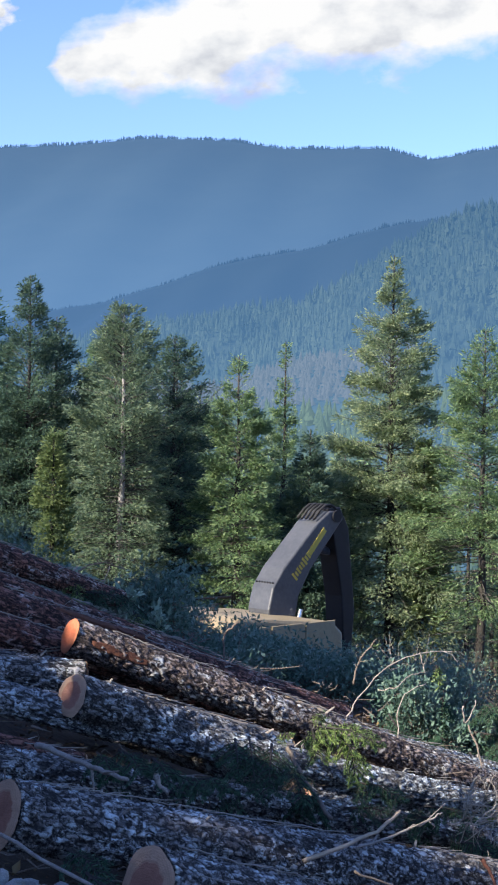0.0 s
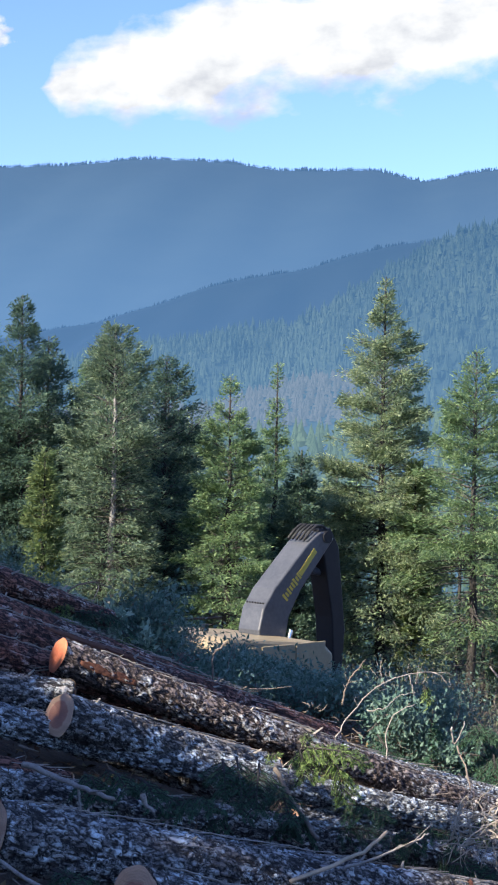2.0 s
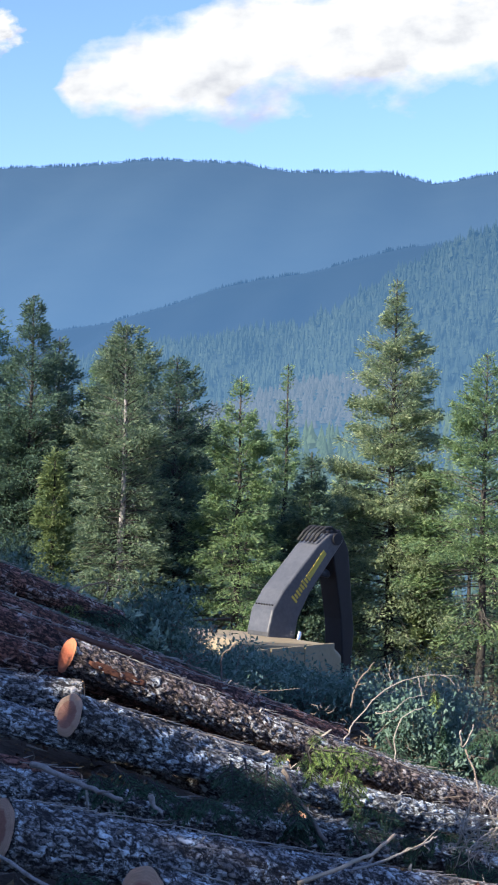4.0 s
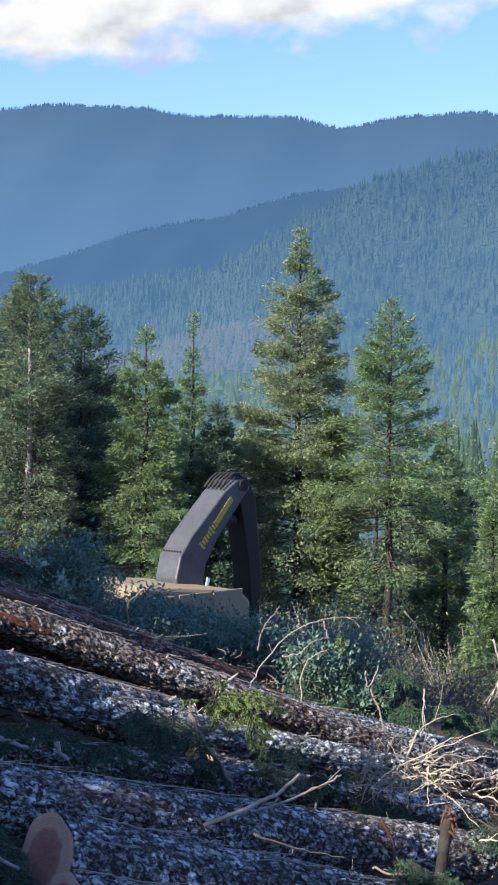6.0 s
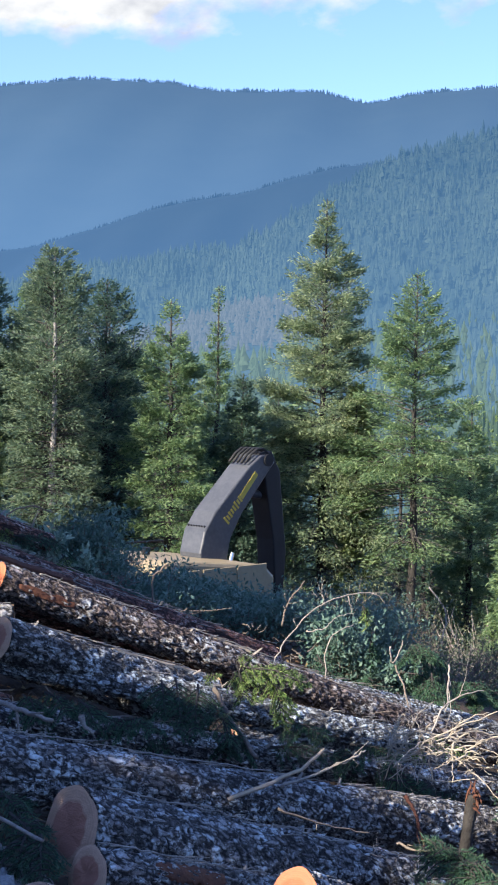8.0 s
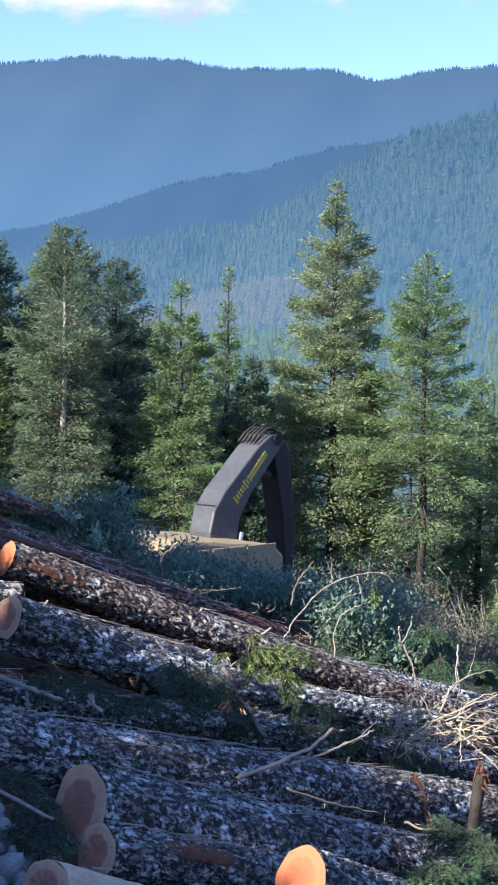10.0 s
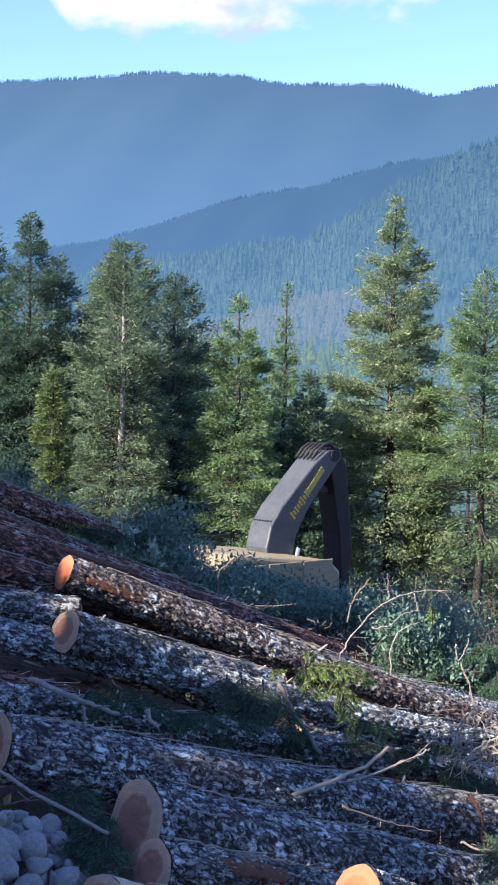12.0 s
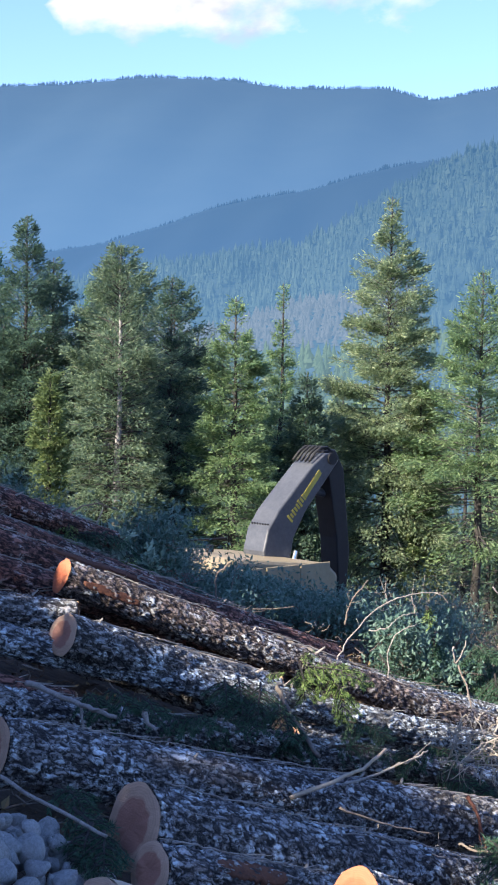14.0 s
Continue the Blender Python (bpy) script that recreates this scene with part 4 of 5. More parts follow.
part("stick_cylinder", rod((0.0, 1.6, B0 + 1.7), (0, 2.4, B0 + 1.55), 0.09, 12), PAINT_GREY, stick)


# ---- slash on and round the pile ----
def twig(points, r0, r1, mat, label, seed=1, forks=0, name="twig", group="", wiggle=0.02, fork_len=0.25):
    """A bare branch through rough points, with side twigs."""
    rng = np.random.default_rng(seed)
    o = Vector(points[0])
    ob = None
    fine, m = [], len(points) - 1
    for i in range(m):
        p0, p1, p2, p3 = (Vector(points[min(max(k, 0), m)]) for k in (i - 1, i, i + 1, i + 2))
        for k in range(5):
            t = k / 5
            q = 0.5 * (2 * p1 + (p2 - p0) * t + (2 * p0 - 5 * p1 + 4 * p2 - p3) * t * t + (3 * p1 - p0 - 3 * p2 + p3) * t ** 3)
            fine.append(q + Vector(rng.normal(0, wiggle * 0.3, 3)))
    fine.append(Vector(points[-1]))
    n = len(fine)
    paths = [[(tuple(p - o), r0 + (r1 - r0) * i / (n - 1)) for i, p in enumerate(fine)]]
    for k in range(forks):
        j = int(rng.integers(n // 4, n - 1))
        d = (fine[min(j + 1, n - 1)] - fine[j - 1]).normalized()
        e = d * 0.6 + Vector(rng.normal(0, 0.6, 3))
        L = fork_len * rng.uniform(0.4, 1.2)
        b = fine[j] - o
        rr = (r0 + (r1 - r0) * j / (n - 1)) * 0.6
        paths.append([(tuple(b), rr), (tuple(b + e * L * 0.5 + Vector(rng.normal(0, 0.03, 3))), rr * 0.7), (tuple(b + e * L), rr * 0.35)])
    v, f = tubes(paths, 6)
    ob = solid(name, v, f, mat, None, smooth=True)
    ob.matrix_world = Matrix.Translation(o)
    return tagged(ob, label, "branch", group)


def bough(points, mat, seed, label, width=0.3, needles=1400, blade=0.07, sag=0.3, name="fir_bough", side=9):
    """A cut fir bough: stem, side stems and flat needle sprays."""
    rng = np.random.default_rng(seed)
    needles = int(needles * 2.4)
    o = Vector(points[0])
    ob = thing(name, points[0], label, "branch", "cut fir boughs")
    pts = [Vector(p) - o for p in points]
    L = (pts[-1] - pts[0]).length
    stem = [(tuple(p), 0.012 * (1 - 0.8 * i / (len(pts) - 1))) for i, p in enumerate(pts)]
    paths, segs = [stem], []
    arr = np.array([tuple(p) for p in pts])
    tt = np.linspace(0, 1, len(pts))

    def on(t):
        return np.array([np.interp(t, tt, arr[:, k]) for k in range(3)])

    ax = unit(arr[-1] - arr[0])
    sd = unit(np.cross(ax, [0.1, -0.3, 1.0]))
    for k in range(side * 2):
        t = 0.12 + 0.85 * (k // 2) / side
        s = 1 if k % 2 else -1
        l = width * (1.1 - 0.75 * t) * rng.uniform(0.7, 1.2)
        b = on(t)
        e = b + (ax * 0.6 + sd * s * 0.8) * l + np.array([0, 0, -sag * l]) + rng.normal(0, 0.02, 3)
        paths.append([(tuple(b), 0.005), (tuple((b + e) / 2 + [0, 0, 0.02]), 0.004), (tuple(e), 0.002)])
        segs.append((b, e))
    segs.append((on(0.3), on(1.0)))
    v, f = tubes(paths, 4)
    solid("stem", v, f, BARK_TREE, ob)
    wl = np.array([np.linalg.norm(e - b) for b, e in segs])
    ii = rng.choice(len(segs), needles, p=wl / wl.sum())
    B, E = np.array([s[0] for s in segs])[ii], np.array([s[1] for s in segs])[ii]
    t = rng.uniform(0.05, 1.02, (needles, 1))
    P0 = B + (E - B) * t + rng.normal(0, 0.006, (needles, 3))
    D = unit(E - B) * 0.7 + rng.normal(0, 0.55, (needles, 3)) + np.array([0, 0, -0.1])
    bl = blade * 0.62 * rng.uniform(0.6, 1.3, needles)
    V, Fc = blades(P0, D, bl, bl * 0.2, rng, 0.1)
    solid("needles", V, Fc, mat, ob)
    return ob


bough([(-0.46, 12.60, -0.94), (-0.28, 12.50, -0.75), (-0.02, 12.40, -0.75), (0.24, 12.30, -0.85)], FIR_LIME, 1, "sunlit yellow-green fir bough on the logs", 0.24, 1100, 0.06, 0.3)
bough([(-0.19, 12.60, -0.75), (-0.02, 12.40, -0.89), (0.03, 12.30, -1.15)], FIR_LIME, 2, "sunlit yellow-green fir bough on the logs", 0.2, 900, 0.06, 0.6)
bough([(-0.35, 12.50, -0.73), (-0.29, 12.40, -0.90), (-0.31, 12.30, -0.99)], FIR_LIME, 3, "sunlit yellow-green fir sprig on the logs", 0.14, 350, 0.05, 0.4)
bough([(-0.36, 12.70, -0.72), (-0.30, 12.70, -0.69), (-0.24, 12.70, -0.75)], FIR_LIME, 4, "small pale green fir sprig", 0.08, 180, 0.045, 0.2)
bough([(-0.64, 12.90, -0.92), (-0.58, 12.80, -0.88), (-0.52, 12.80, -0.91)], FIR_LIME, 5, "small pale green fir sprig", 0.08, 180, 0.045, 0.2)
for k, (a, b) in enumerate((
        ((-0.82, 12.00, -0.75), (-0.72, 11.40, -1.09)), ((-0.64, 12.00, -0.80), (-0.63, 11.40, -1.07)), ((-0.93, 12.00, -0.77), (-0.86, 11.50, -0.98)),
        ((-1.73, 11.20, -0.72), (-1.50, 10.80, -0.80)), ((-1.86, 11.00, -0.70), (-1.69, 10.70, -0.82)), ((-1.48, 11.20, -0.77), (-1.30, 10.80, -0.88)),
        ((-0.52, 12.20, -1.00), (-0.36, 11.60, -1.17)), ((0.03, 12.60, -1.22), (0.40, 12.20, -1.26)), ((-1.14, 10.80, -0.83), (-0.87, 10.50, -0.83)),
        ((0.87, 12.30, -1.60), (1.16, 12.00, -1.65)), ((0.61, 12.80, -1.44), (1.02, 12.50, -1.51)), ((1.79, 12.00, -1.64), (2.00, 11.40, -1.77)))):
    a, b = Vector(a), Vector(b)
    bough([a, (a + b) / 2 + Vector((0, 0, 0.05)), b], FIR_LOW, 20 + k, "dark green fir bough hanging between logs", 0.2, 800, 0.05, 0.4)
for k, (a, b) in enumerate((((-1.33, 8.10, -0.81), (-1.35, 7.80, -0.98)), ((-1.47, 8.30, -0.79), (-1.26, 8.00, -0.91)), ((-1.25, 8.00, -0.82), (-1.20, 7.70, -0.98)), ((-1.63, 8.60, -0.75), (-1.39, 8.30, -0.82)),
                            ((-3.00, 17.00, -0.16), (-2.51, 17.20, -0.29)), ((-3.24, 17.20, -0.03), (-2.84, 17.00, -0.32)), ((-2.81, 17.40, -0.13), (-2.37, 17.60, -0.50)), ((-2.64, 17.20, -0.56), (-2.19, 17.80, -0.65)))):
    a, b = Vector(a), Vector(b)
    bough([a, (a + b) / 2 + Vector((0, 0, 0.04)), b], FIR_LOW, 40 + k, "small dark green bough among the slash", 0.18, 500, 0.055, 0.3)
rng = np.random.default_rng(15)
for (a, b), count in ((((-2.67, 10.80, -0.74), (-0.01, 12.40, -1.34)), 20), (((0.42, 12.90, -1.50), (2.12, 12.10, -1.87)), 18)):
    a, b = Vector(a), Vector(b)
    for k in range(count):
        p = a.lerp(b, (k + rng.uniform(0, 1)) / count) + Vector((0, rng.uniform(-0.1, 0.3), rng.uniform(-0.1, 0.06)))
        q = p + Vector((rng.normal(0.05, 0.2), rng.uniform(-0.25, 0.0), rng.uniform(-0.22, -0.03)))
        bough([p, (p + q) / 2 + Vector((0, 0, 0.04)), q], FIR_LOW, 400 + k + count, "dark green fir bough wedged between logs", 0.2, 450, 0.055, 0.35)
rng = np.random.default_rng(8)
for k in range(16):
    x = rng.uniform(640, 930)
    a = Vector((0.71, 9.00, -1.31)) + Vector(((x - 640) / 2700 * 9.0, 0.3 * (x - 640) / 290 + rng.uniform(-0.3, 0.5), rng.uniform(-0.14, 0.02) - (x - 640) * 0.0002))
    b = a + Vector((rng.uniform(-0.25, 0.4), rng.uniform(-0.4, 0.1), rng.uniform(-0.12, 0.05)))
    bough([a, (a + b) / 2 + Vector((0, 0, 0.05)), b], FIR_LOW, 60 + k, "green fir bough on the ground", 0.26, 900, 0.055, 0.2)
for k in range(10):
    a = Vector((2.66, 19.50, -2.43)) + Vector((rng.uniform(-0.6, 1.2), rng.uniform(-1, 1.5), rng.uniform(-0.25, 0.1)))
    b = a + Vector((rng.uniform(-0.4, 0.5), rng.uniform(-0.3, 0.1), rng.uniform(-0.1, 0.15)))
    bough([a, (a + b) / 2 + Vector((0, 0, 0.06)), b], FIR_LOW, 90 + k, "green fir bough heaped beside the pile", 0.4, 900, 0.08, 0.2)
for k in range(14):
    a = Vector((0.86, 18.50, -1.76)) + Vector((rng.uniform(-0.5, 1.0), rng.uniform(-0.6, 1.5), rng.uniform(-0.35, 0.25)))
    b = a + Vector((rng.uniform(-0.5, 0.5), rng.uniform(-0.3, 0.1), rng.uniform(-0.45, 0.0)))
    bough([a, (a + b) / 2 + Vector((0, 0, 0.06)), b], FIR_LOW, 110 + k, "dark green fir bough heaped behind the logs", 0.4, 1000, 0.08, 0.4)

twig([(-0.33, 10.20, -1.22), (-0.04, 10.30, -1.12), (0.15, 10.40, -1.05), (0.32, 10.50, -0.93)], 0.017, 0.011, PEELED, "broken pale stick lying across a log", 1)
twig([(0.03, 10.50, -1.20), (0.27, 10.70, -1.16), (0.52, 10.80, -1.07), (0.63, 10.90, -1.03)], 0.013, 0.006, TWIG, "thin grey stick across the log", 2, 2)
twig([(-0.06, 16.20, -1.40), (0.06, 16.40, -1.18), (0.39, 16.60, -0.86), (0.74, 16.70, -0.72), (1.05, 16.80, -0.71), (1.15, 16.80, -0.82)], 0.009, 0.004, TWIG, "bare pale arching branch", 3, 3)
twig([(0.29, 16.50, -1.10), (0.49, 16.50, -1.05), (0.61, 16.60, -0.95), (0.82, 16.70, -0.91)], 0.007, 0.004, TWIG, "bare pale twig above the shrubs", 4)
twig([(0.50, 16.00, -1.61), (0.49, 16.10, -1.27), (0.57, 16.20, -1.08), (0.79, 16.30, -0.98)], 0.008, 0.005, TWIG, "thin bent grey twig", 5)
twig([(0.74, 16.70, -0.72), (0.77, 16.70, -0.84), (0.81, 16.70, -0.95)], 0.008, 0.005, TWIG, "small twig hanging from a branch", 6)
twig([(0.03, 18.00, -1.28), (0.09, 18.00, -1.01), (0.29, 18.00, -0.74)], 0.015, 0.006, TWIG_DARK, "grey upright twig behind the logs", 7, 3)
twig([(-1.35, 16.20, -1.07), (-1.37, 16.20, -0.62), (-1.34, 16.20, -0.47), (-1.21, 16.20, -0.36)], 0.011, 0.012, TWIG_DARK, "bent broken stub with a pale orange tip", 8)
twig([(-1.28, 9.90, -0.65), (-1.29, 9.90, -0.60), (-1.26, 9.90, -0.67), (-1.21, 9.90, -0.71)], 0.02, 0.012, TWIG, "pale broken bark spike on the log", 9)
twig([(-2.22, 10.60, -0.57), (-1.94, 10.40, -0.61), (-1.68, 10.20, -0.66), (-1.51, 10.10, -0.68)], 0.025, 0.015, TWIG, "pale broken branch between logs", 10, 2)
twig([(-2.17, 8.50, -0.56), (-1.86, 8.30, -0.64), (-1.59, 8.10, -0.71), (-1.22, 7.90, -0.82)], 0.013, 0.011, TWIG, "thin grey pole beside the stones", 11)
twig([(-3.50, 17.60, -0.47), (-3.38, 17.80, -0.09), (-3.11, 18.00, -0.12), (-2.83, 18.20, -0.26)], 0.02, 0.012, TWIG, "pale broken branch on the crest", 12, 6)
twig([(-3.42, 17.80, -0.12), (-3.05, 18.00, 0.08), (-2.74, 18.20, 0.00)], 0.012, 0.006, TWIG_DARK, "thin bare branch on the crest", 13, 4)
twig([(-0.54, 12.80, -0.98), (-0.41, 12.40, -1.13), (-0.16, 11.60, -1.27)], 0.022, 0.016, TWIG_DARK, "dark broken branch leaning on a log", 14)
twig([(-0.47, 12.70, -0.96), (-0.32, 12.60, -0.82), (-0.16, 12.50, -0.75)], 0.01, 0.006, TWIG, "pale twig under the green bough", 15, 3)
twig([(-2.47, 18.40, -0.87), (-2.27, 18.50, -0.83), (-2.02, 18.60, -0.89)], 0.018, 0.01, TWIG, "pale broken stick on the crest", 16)
twig([(1.25, 17.20, -1.36), (1.29, 17.20, -1.55), (1.39, 17.20, -1.29)], 0.012, 0.006, TWIG, "forked bare twig behind the logs", 17)
twig([(1.30, 17.00, -1.54), (1.40, 16.60, -1.84), (1.43, 16.30, -2.02)], 0.012, 0.008, TWIG_DARK, "thin twig behind the roots", 18, 2)
twig([(1.38, 13.60, -1.50), (1.50, 13.80, -1.31), (1.69, 13.90, -1.22), (1.89, 14.00, -1.20)], 0.01, 0.005, TWIG, "pale bare branch by the roots", 19, 3)
twig([(1.62, 14.50, -1.07), (1.59, 14.30, -1.25), (1.54, 14.00, -1.40)], 0.01, 0.006, TWIG, "thin upright twig above the logs", 20, 2)
twig([(3.90, 25.00, -2.15), (4.03, 25.00, -2.71), (3.87, 25.00, -3.13), (3.76, 25.00, -3.37)], 0.02, 0.01, TWIG, "pale crooked dead branch", 21, 6, fork_len=0.5)
twig([(2.64, 27.00, -1.97), (2.95, 27.00, -2.47), (2.86, 27.00, -2.98)], 0.016, 0.008, TWIG, "pale dead branch in the brush", 22, 6, fork_len=0.5)
twig([(3.85, 27.00, -2.15), (4.16, 27.00, -2.75), (4.49, 27.00, -2.95)], 0.016, 0.008, TWIG, "pale dead branch in the brush", 23, 6, fork_len=0.5)

# upturned tangle of pale roots
ROOT = Vector((1.15, 12.00, -1.27))
rng = np.random.default_rng(31)
for k in range(52):
    a = ROOT + Vector((rng.uniform(-0.3, 0.35), rng.uniform(-0.15, 0.15), rng.uniform(-0.12, 0.1)))
    d = Vector((rng.normal(0.1, 0.28), rng.normal(0, 0.12), rng.normal(-0.04, 0.18)))
    twig([a, a + d * 0.5 + Vector((0, 0, rng.uniform(-0.02, 0.1))), a + d], 0.008, 0.003, ROOTWOOD, "pale tangled root twig", 300 + k, 2, group="root tangle", fork_len=0.14)
for k, (a, b, c) in enumerate((((0.83, 12.60, -1.35), (1.15, 12.50, -1.26), (1.49, 12.40, -1.38)), ((1.35, 12.60, -1.31), (1.60, 12.70, -1.29), (1.86, 12.80, -1.33)),
                               ((1.52, 12.40, -1.45), (1.74, 12.30, -1.49), (1.99, 12.20, -1.43)), ((1.74, 12.30, -1.48), (1.90, 12.20, -1.36), (2.13, 12.20, -1.28)),
                               ((1.15, 12.20, -1.54), (1.30, 12.10, -1.56), (1.56, 12.00, -1.50)), ((1.77, 12.20, -1.49), (1.94, 12.10, -1.51), (1.97, 12.00, -1.64)),
                               ((0.97, 12.60, -1.25), (1.03, 12.60, -1.13), (1.09, 12.60, -1.22)), ((1.04, 12.50, -1.32), (1.13, 12.50, -1.25), (1.19, 12.50, -1.16)),
                               ((1.73, 11.60, -1.69), (1.85, 11.50, -1.66), (2.00, 11.40, -1.66)), ((0.62, 13.00, -1.35), (0.85, 12.80, -1.31), (0.97, 12.60, -1.32)))):
    twig([a, b, c], 0.009, 0.004, ROOTWOOD, "pale crooked root branch", 350 + k, 3, group="root branches", fork_len=0.2)
bough([(1.01, 12.50, -1.37), (1.24, 12.40, -1.29), (1.53, 12.30, -1.38)], FIR_LIME, 140, "yellowing fir sprig among roots", 0.18, 700, 0.05, 0.3)

# torn stub with a splintered reddish top
stub = thing("broken_stub", (1.38, 11.00, -1.85), "dark broken stub with splintered reddish top", "stump")
v, f = tubes([[((-0.03, 0, -0.1), 0.05), ((0.0, 0, 0.2), 0.042), ((0.03, 0.02, 0.42), 0.045), ((0.04, 0.02, 0.48), 0.035)]], 10)
solid("bark", v, f, BARK_TREE, stub, smooth=True)
rng = np.random.default_rng(4)
paths = []
for k in range(44):
    a = rng.uniform(0, 6.28)
    b = Vector((0.04 + 0.035 * math.cos(a), 0.02 + 0.035 * math.sin(a), rng.uniform(0.38, 0.52)))
    e = b + Vector((rng.normal(0, 0.032), rng.normal(0, 0.03), rng.uniform(-0.16, 0.08)))
    paths.append([(tuple(b), 0.01), (tuple((b + e) / 2 + Vector(rng.normal(0, 0.006, 3))), 0.007), (tuple(e), 0.002)])
v, f = tubes(paths, 5)
solid("splintered_top", v, f, SPLIT, stub)

# stripped patches and torn bark strips lying on the logs
for k, (pts, r, m, lab) in enumerate((
        ([(-0.00, 9.90, -1.19), (0.34, 10.10, -1.34), (0.65, 10.30, -1.46)], 0.016, TWIG_DARK, "brown bark strip along a log"),
        ([(0.81, 10.30, -1.52), (1.03, 10.20, -1.53), (1.23, 10.10, -1.52)], 0.018, TWIG_DARK, "brown bark strip along a log"),
        ([(0.94, 11.20, -1.44), (1.01, 11.10, -1.53), (1.06, 10.90, -1.72)], 0.03, STRIP, "hanging reddish bark strip"),
        ([(-1.78, 14.20, -0.41), (-1.37, 14.40, -0.63), (-0.84, 14.60, -0.86)], 0.014, TWIG, "pale bark strip along the log"),
        ([(-2.36, 15.20, -0.33), (-1.93, 15.40, -0.58), (-1.54, 15.60, -0.74)], 0.014, STRIP, "reddish bark strip along the log"))):
    twig(pts, r * 0.6, r * 0.3, m, lab, 380 + k, 1, "bark_strip", "torn bark strips", 0.03, 0.1)


def bare_patch(owner, t0, t1, width, lift, seed, mat):
    """A jagged patch of stripped wood on the side of a log."""
    rng = np.random.default_rng(seed)
    bark = [c for c in owner.children if c.name.startswith("bark")][0]
    zs = [v.co.z for v in bark.data.vertices]
    length = max(zs)
    r = 0.5 * sum(math.hypot(v.co.x, v.co.y) for v in bark.data.vertices[:80]) / 40
    to = owner.matrix_world.to_3x3().inverted() @ Vector((0.0, -0.75, 0.65))
    mid = math.atan2(to.y, to.x) + lift
    rows_n, cols = 26, 9
    v, f = [], []
    for i in range(rows_n + 1):
        t = i / rows_n
        w = width * math.sin(math.pi * min(max(t, 0.04), 0.96)) ** 0.35
        lo, hi = mid - w * rng.uniform(0.7, 1.1), mid + w * rng.uniform(0.7, 1.1)
        for k in range(cols + 1):
            an = lo + (hi - lo) * k / cols
            rr = r + 0.004 - (0.03 if k in (0, cols) or i in (0, rows_n) else 0) + rng.normal(0, 0.0022)
            bend = 0.02 * math.sin((t0 + (t1 - t0) * t) * 5)
            v.append((math.cos(an) * rr + bend * 0, math.sin(an) * rr, length * (t0 + (t1 - t0) * t) + rng.normal(0, 0.006)))
    for i in range(rows_n):
        for k in range(cols):
            q = i * (cols + 1) + k
            f.append((q, q + 1, q + cols + 2, q + cols + 1))
    solid("bare_patch", v, f, mat, owner, "stripped reddish bare wood patch", smooth=True)


# pale torn bark strips along the log tops, painting in their lit rims
rng = np.random.default_rng(23)
for k, (which, t0, t1) in enumerate(((0, 0.02, 0.3), (0, 0.27, 0.62), (0, 0.66, 0.95), (1, 0.04, 0.5), (1, 0.55, 0.9), (2, 0.03, 0.6), (4, 0.2, 0.5), (5, 0.1, 0.85), (6, 0.05, 0.25), (6, 0.3, 0.55), (6, 0.6, 0.9), (8, 0.2, 0.5), (8, 0.55, 0.85), (9, 0.1, 0.6), (11, 0.1, 0.5), (11, 0.5, 0.8))):
    a, b, r0, r1 = (Vector(LOGS[which][0]), Vector(LOGS[which][1]), LOGS[which][2], LOGS[which][3])
    side = (b - a).normalized().cross(Vector((0, 0, 1))).normalized()
    up = side.cross(b - a).normalized()
    pts = []
    for q in range(7):
        t = t0 + (t1 - t0) * q / 6
        an = rng.normal(0.2, 0.07)
        pts.append(a.lerp(b, t) + (up * math.cos(an) + side * math.sin(an)) * ((r0 + (r1 - r0) * t) * 1.04 + 0.012))
    twig(pts, rng.uniform(0.005, 0.008), 0.003, TWIG, "pale torn bark strip standing for a log top's lit rim", 600 + k, 4, "bark_strip", "torn bark strips", 0.012, 0.07)

bare_patch(PILE[2], 0.16, 0.42, 0.55, 0.0, 1, SPLIT)
bare_patch(PILE[6], 0.02, 0.11, 0.35, 0.6, 2, SPLIT)
bare_patch(PILE[5], 0.45, 0.95, 0.16, -0.6, 3, PEELED)
bare_patch(PILE[8], 0.3, 0.5, 0.25, -0.3, 5, SPLIT)
bare_patch(PILE[6], 0.33, 0.4, 0.12, -0.8, 6, PEELED)
bough([(-3.27, 17.00, 0.05), (-3.10, 16.90, -0.06), (-3.03, 16.80, -0.27)], FIR_LIME, 150, "pale green leafy sprig on the crest", 0.16, 260, 0.07, 0.4)
bough([(-2.51, 17.40, -0.41), (-2.44, 17.30, -0.50), (-2.44, 17.20, -0.62)], FIR_LIME, 151, "pale green leafy sprig on the crest", 0.1, 160, 0.06, 0.4)
bough([(0.90, 16.60, -0.82), (0.94, 16.60, -0.90), (0.95, 16.60, -1.04)], FIR_LIME, 152, "pale leaf hanging from a twig", 0.05, 90, 0.08, 0.3)

# small chips and sticks strewn on the pile
rng = np.random.default_rng(51)
paths = []
for k in range(1000):
    y = rng.uniform(7.5, 19)
    x = rng.uniform(-0.27, 0.17) * y
    z = -1.48 - 0.39 * x + rng.uniform(-0.36, 0.02)
    d = Vector((rng.normal(0.3, 0.5), rng.normal(0, 0.4), rng.normal(-0.08, 0.2))) * rng.uniform(0.06, 0.35)
    p = Vector((x, y, z))
    r = rng.uniform(0.003, 0.008)
    paths.append([(tuple(p), r), (tuple(p + d * 0.5 + Vector(rng.normal(0, 0.012, 3))), r * 0.8), (tuple(p + d), r * 0.4)])
v, f = tubes(paths, 5)
litter = solid("twig_litter", v, f, TWIG_DARK, None)
tagged(litter, "loose dry twigs strewn over the log pile", "twigs", kind="stuff")

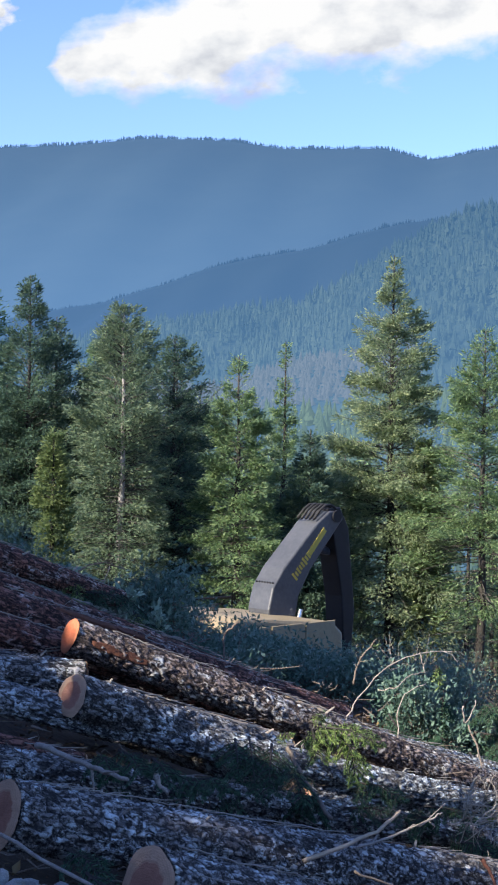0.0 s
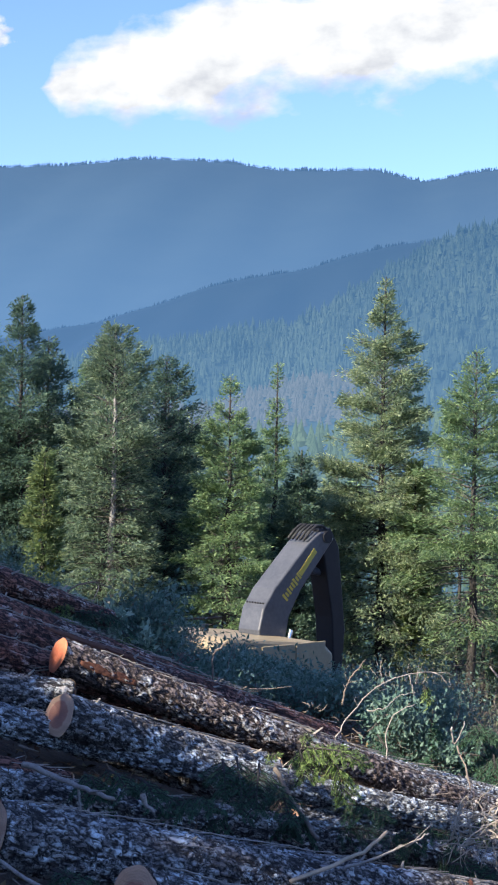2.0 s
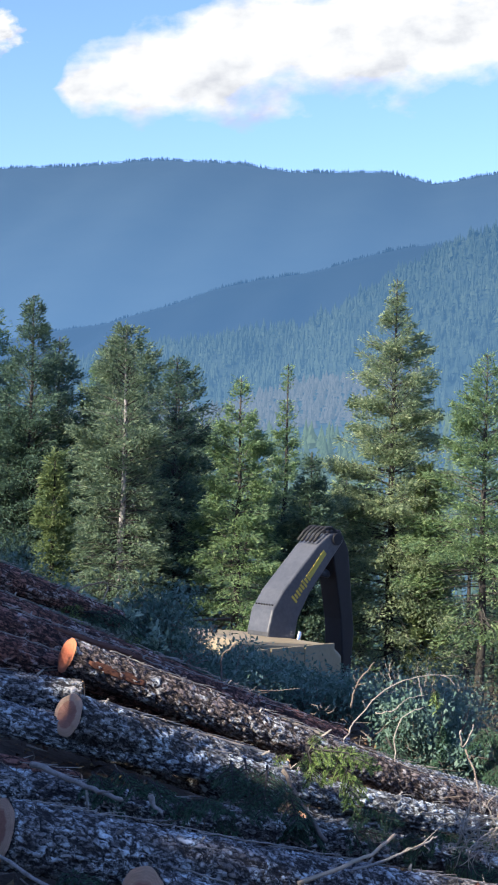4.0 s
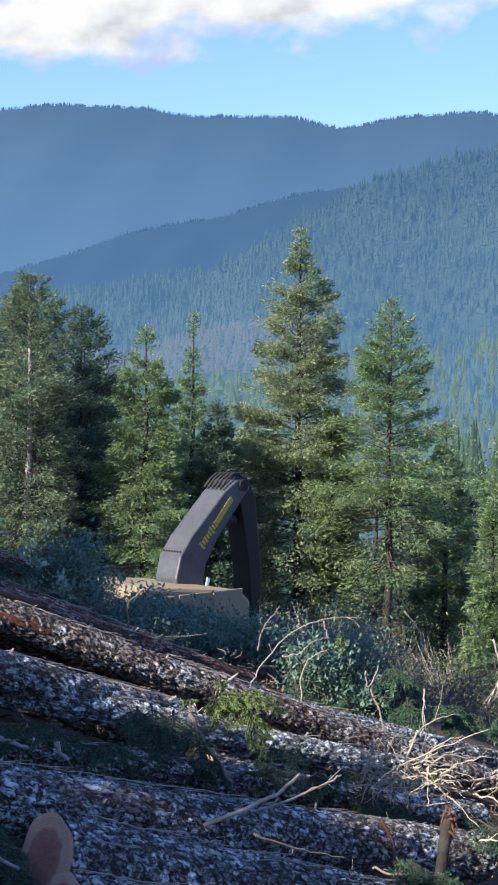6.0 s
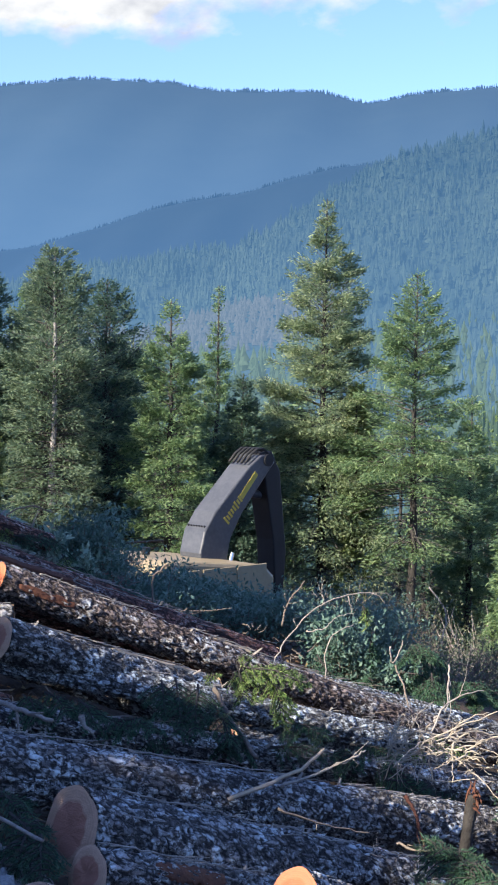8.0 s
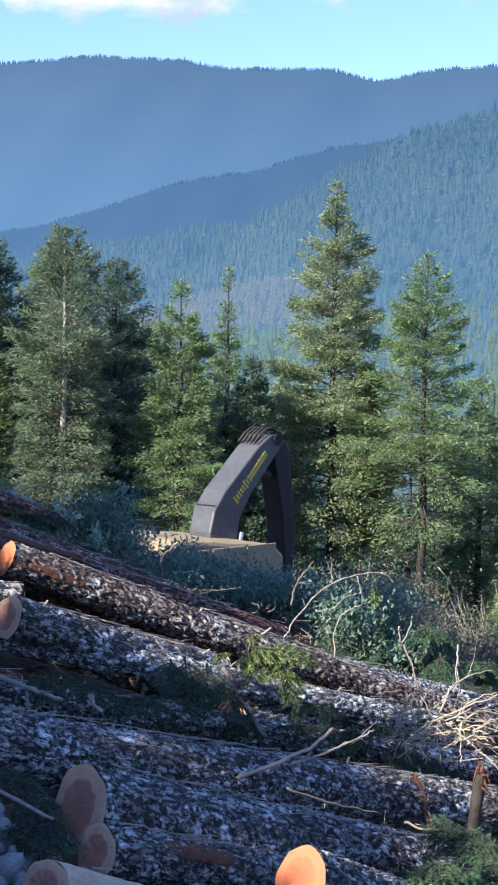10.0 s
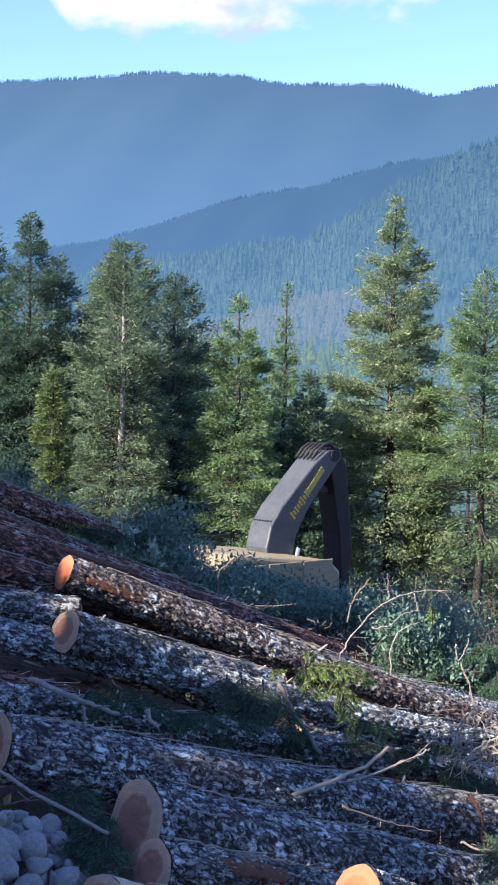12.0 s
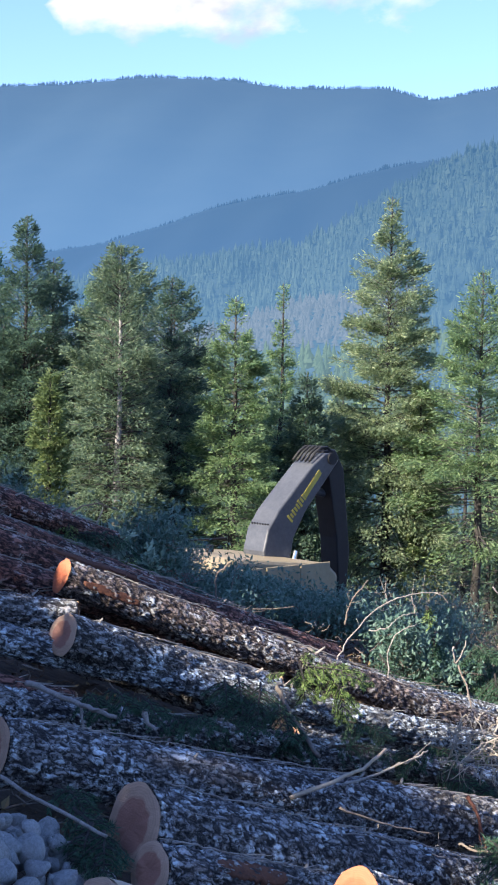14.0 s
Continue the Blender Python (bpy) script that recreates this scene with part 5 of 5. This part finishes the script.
rng = np.random.default_rng(61)
n = 9000
ly = rng.uniform(6.5, 21, n)
lx = ly * rng.uniform(-0.29, 0.2, n)
lz = ground_z(lx, ly) + rng.uniform(0.0, 0.07, n)
D = rng.normal(size=(n, 3)) * np.array([1, 1, 0.35])
L = rng.uniform(0.03, 0.13, n)
V, Fc = blades(np.stack([lx, ly, lz], -1), D, L, L * rng.uniform(0.15, 0.5, n), rng, 0.2)
LITTER = foliage("forest_litter", (0.03, 0.02, 0.013), (0.11, 0.065, 0.04), (0.2, 0.17, 0.08), 0.05, 0.9)
litter = solid("bark_litter", V, Fc, LITTER)
tagged(litter, "brown bark chips and needles on the ground", "litter", kind="stuff")

# ---- stones ----
def stone_mesh(seed):
    bm = bmesh.new()
    bmesh.ops.create_icosphere(bm, subdivisions=2, radius=1)
    rs = np.random.default_rng(seed + 70)
    cuts = [(Vector(unit(rs.normal(size=3))), rs.uniform(0.62, 0.92)) for _ in range(11)]
    for v in bm.verts:
        v.co *= 1.15 + 0.3 * noise.noise(v.co * 1.1 + Vector((seed * 5.3, 0, 0)))
        for nrm, d in cuts:
            over = v.co.dot(nrm) - d
            if over > 0:
                v.co -= nrm * over
        v.co *= 1 + 0.06 * noise.noise(v.co * 4 + Vector((0, seed * 3.1, 0)))
    me = bpy.data.meshes.new("rock")
    bm.to_mesh(me)
    bm.free()
    me.materials.append(ROCK)
    me.shade_smooth()
    return me


STONES = [stone_mesh(k) for k in range(9)]
heap_at = Vector((-1.79, 7.75, -0.92))
heap = thing("rock_pile", heap_at, "heap of pale grey angular quarry rocks", "rocks")
rng = np.random.default_rng(9)
for k in range(300):
    x, y = rng.uniform(-1.1, 0.55), rng.uniform(-0.9, 0.45)
    r = rng.uniform(0.03, 0.075) if k % 4 else rng.uniform(0.06, 0.1)
    z = 0.27 - 0.34 * max(x, -0.5) ** 2 - 0.42 * max(0, x + 0.05) - 0.25 * abs(y) - rng.uniform(0, 0.16)
    ob = new("rock", STONES[k % 9])
    ob.parent = heap
    ob.matrix_local = Matrix.LocRotScale((x, y, z), Euler(rng.uniform(0, 6, 3)), (r, r * rng.uniform(0.7, 1.2), r * rng.uniform(0.55, 0.9)))
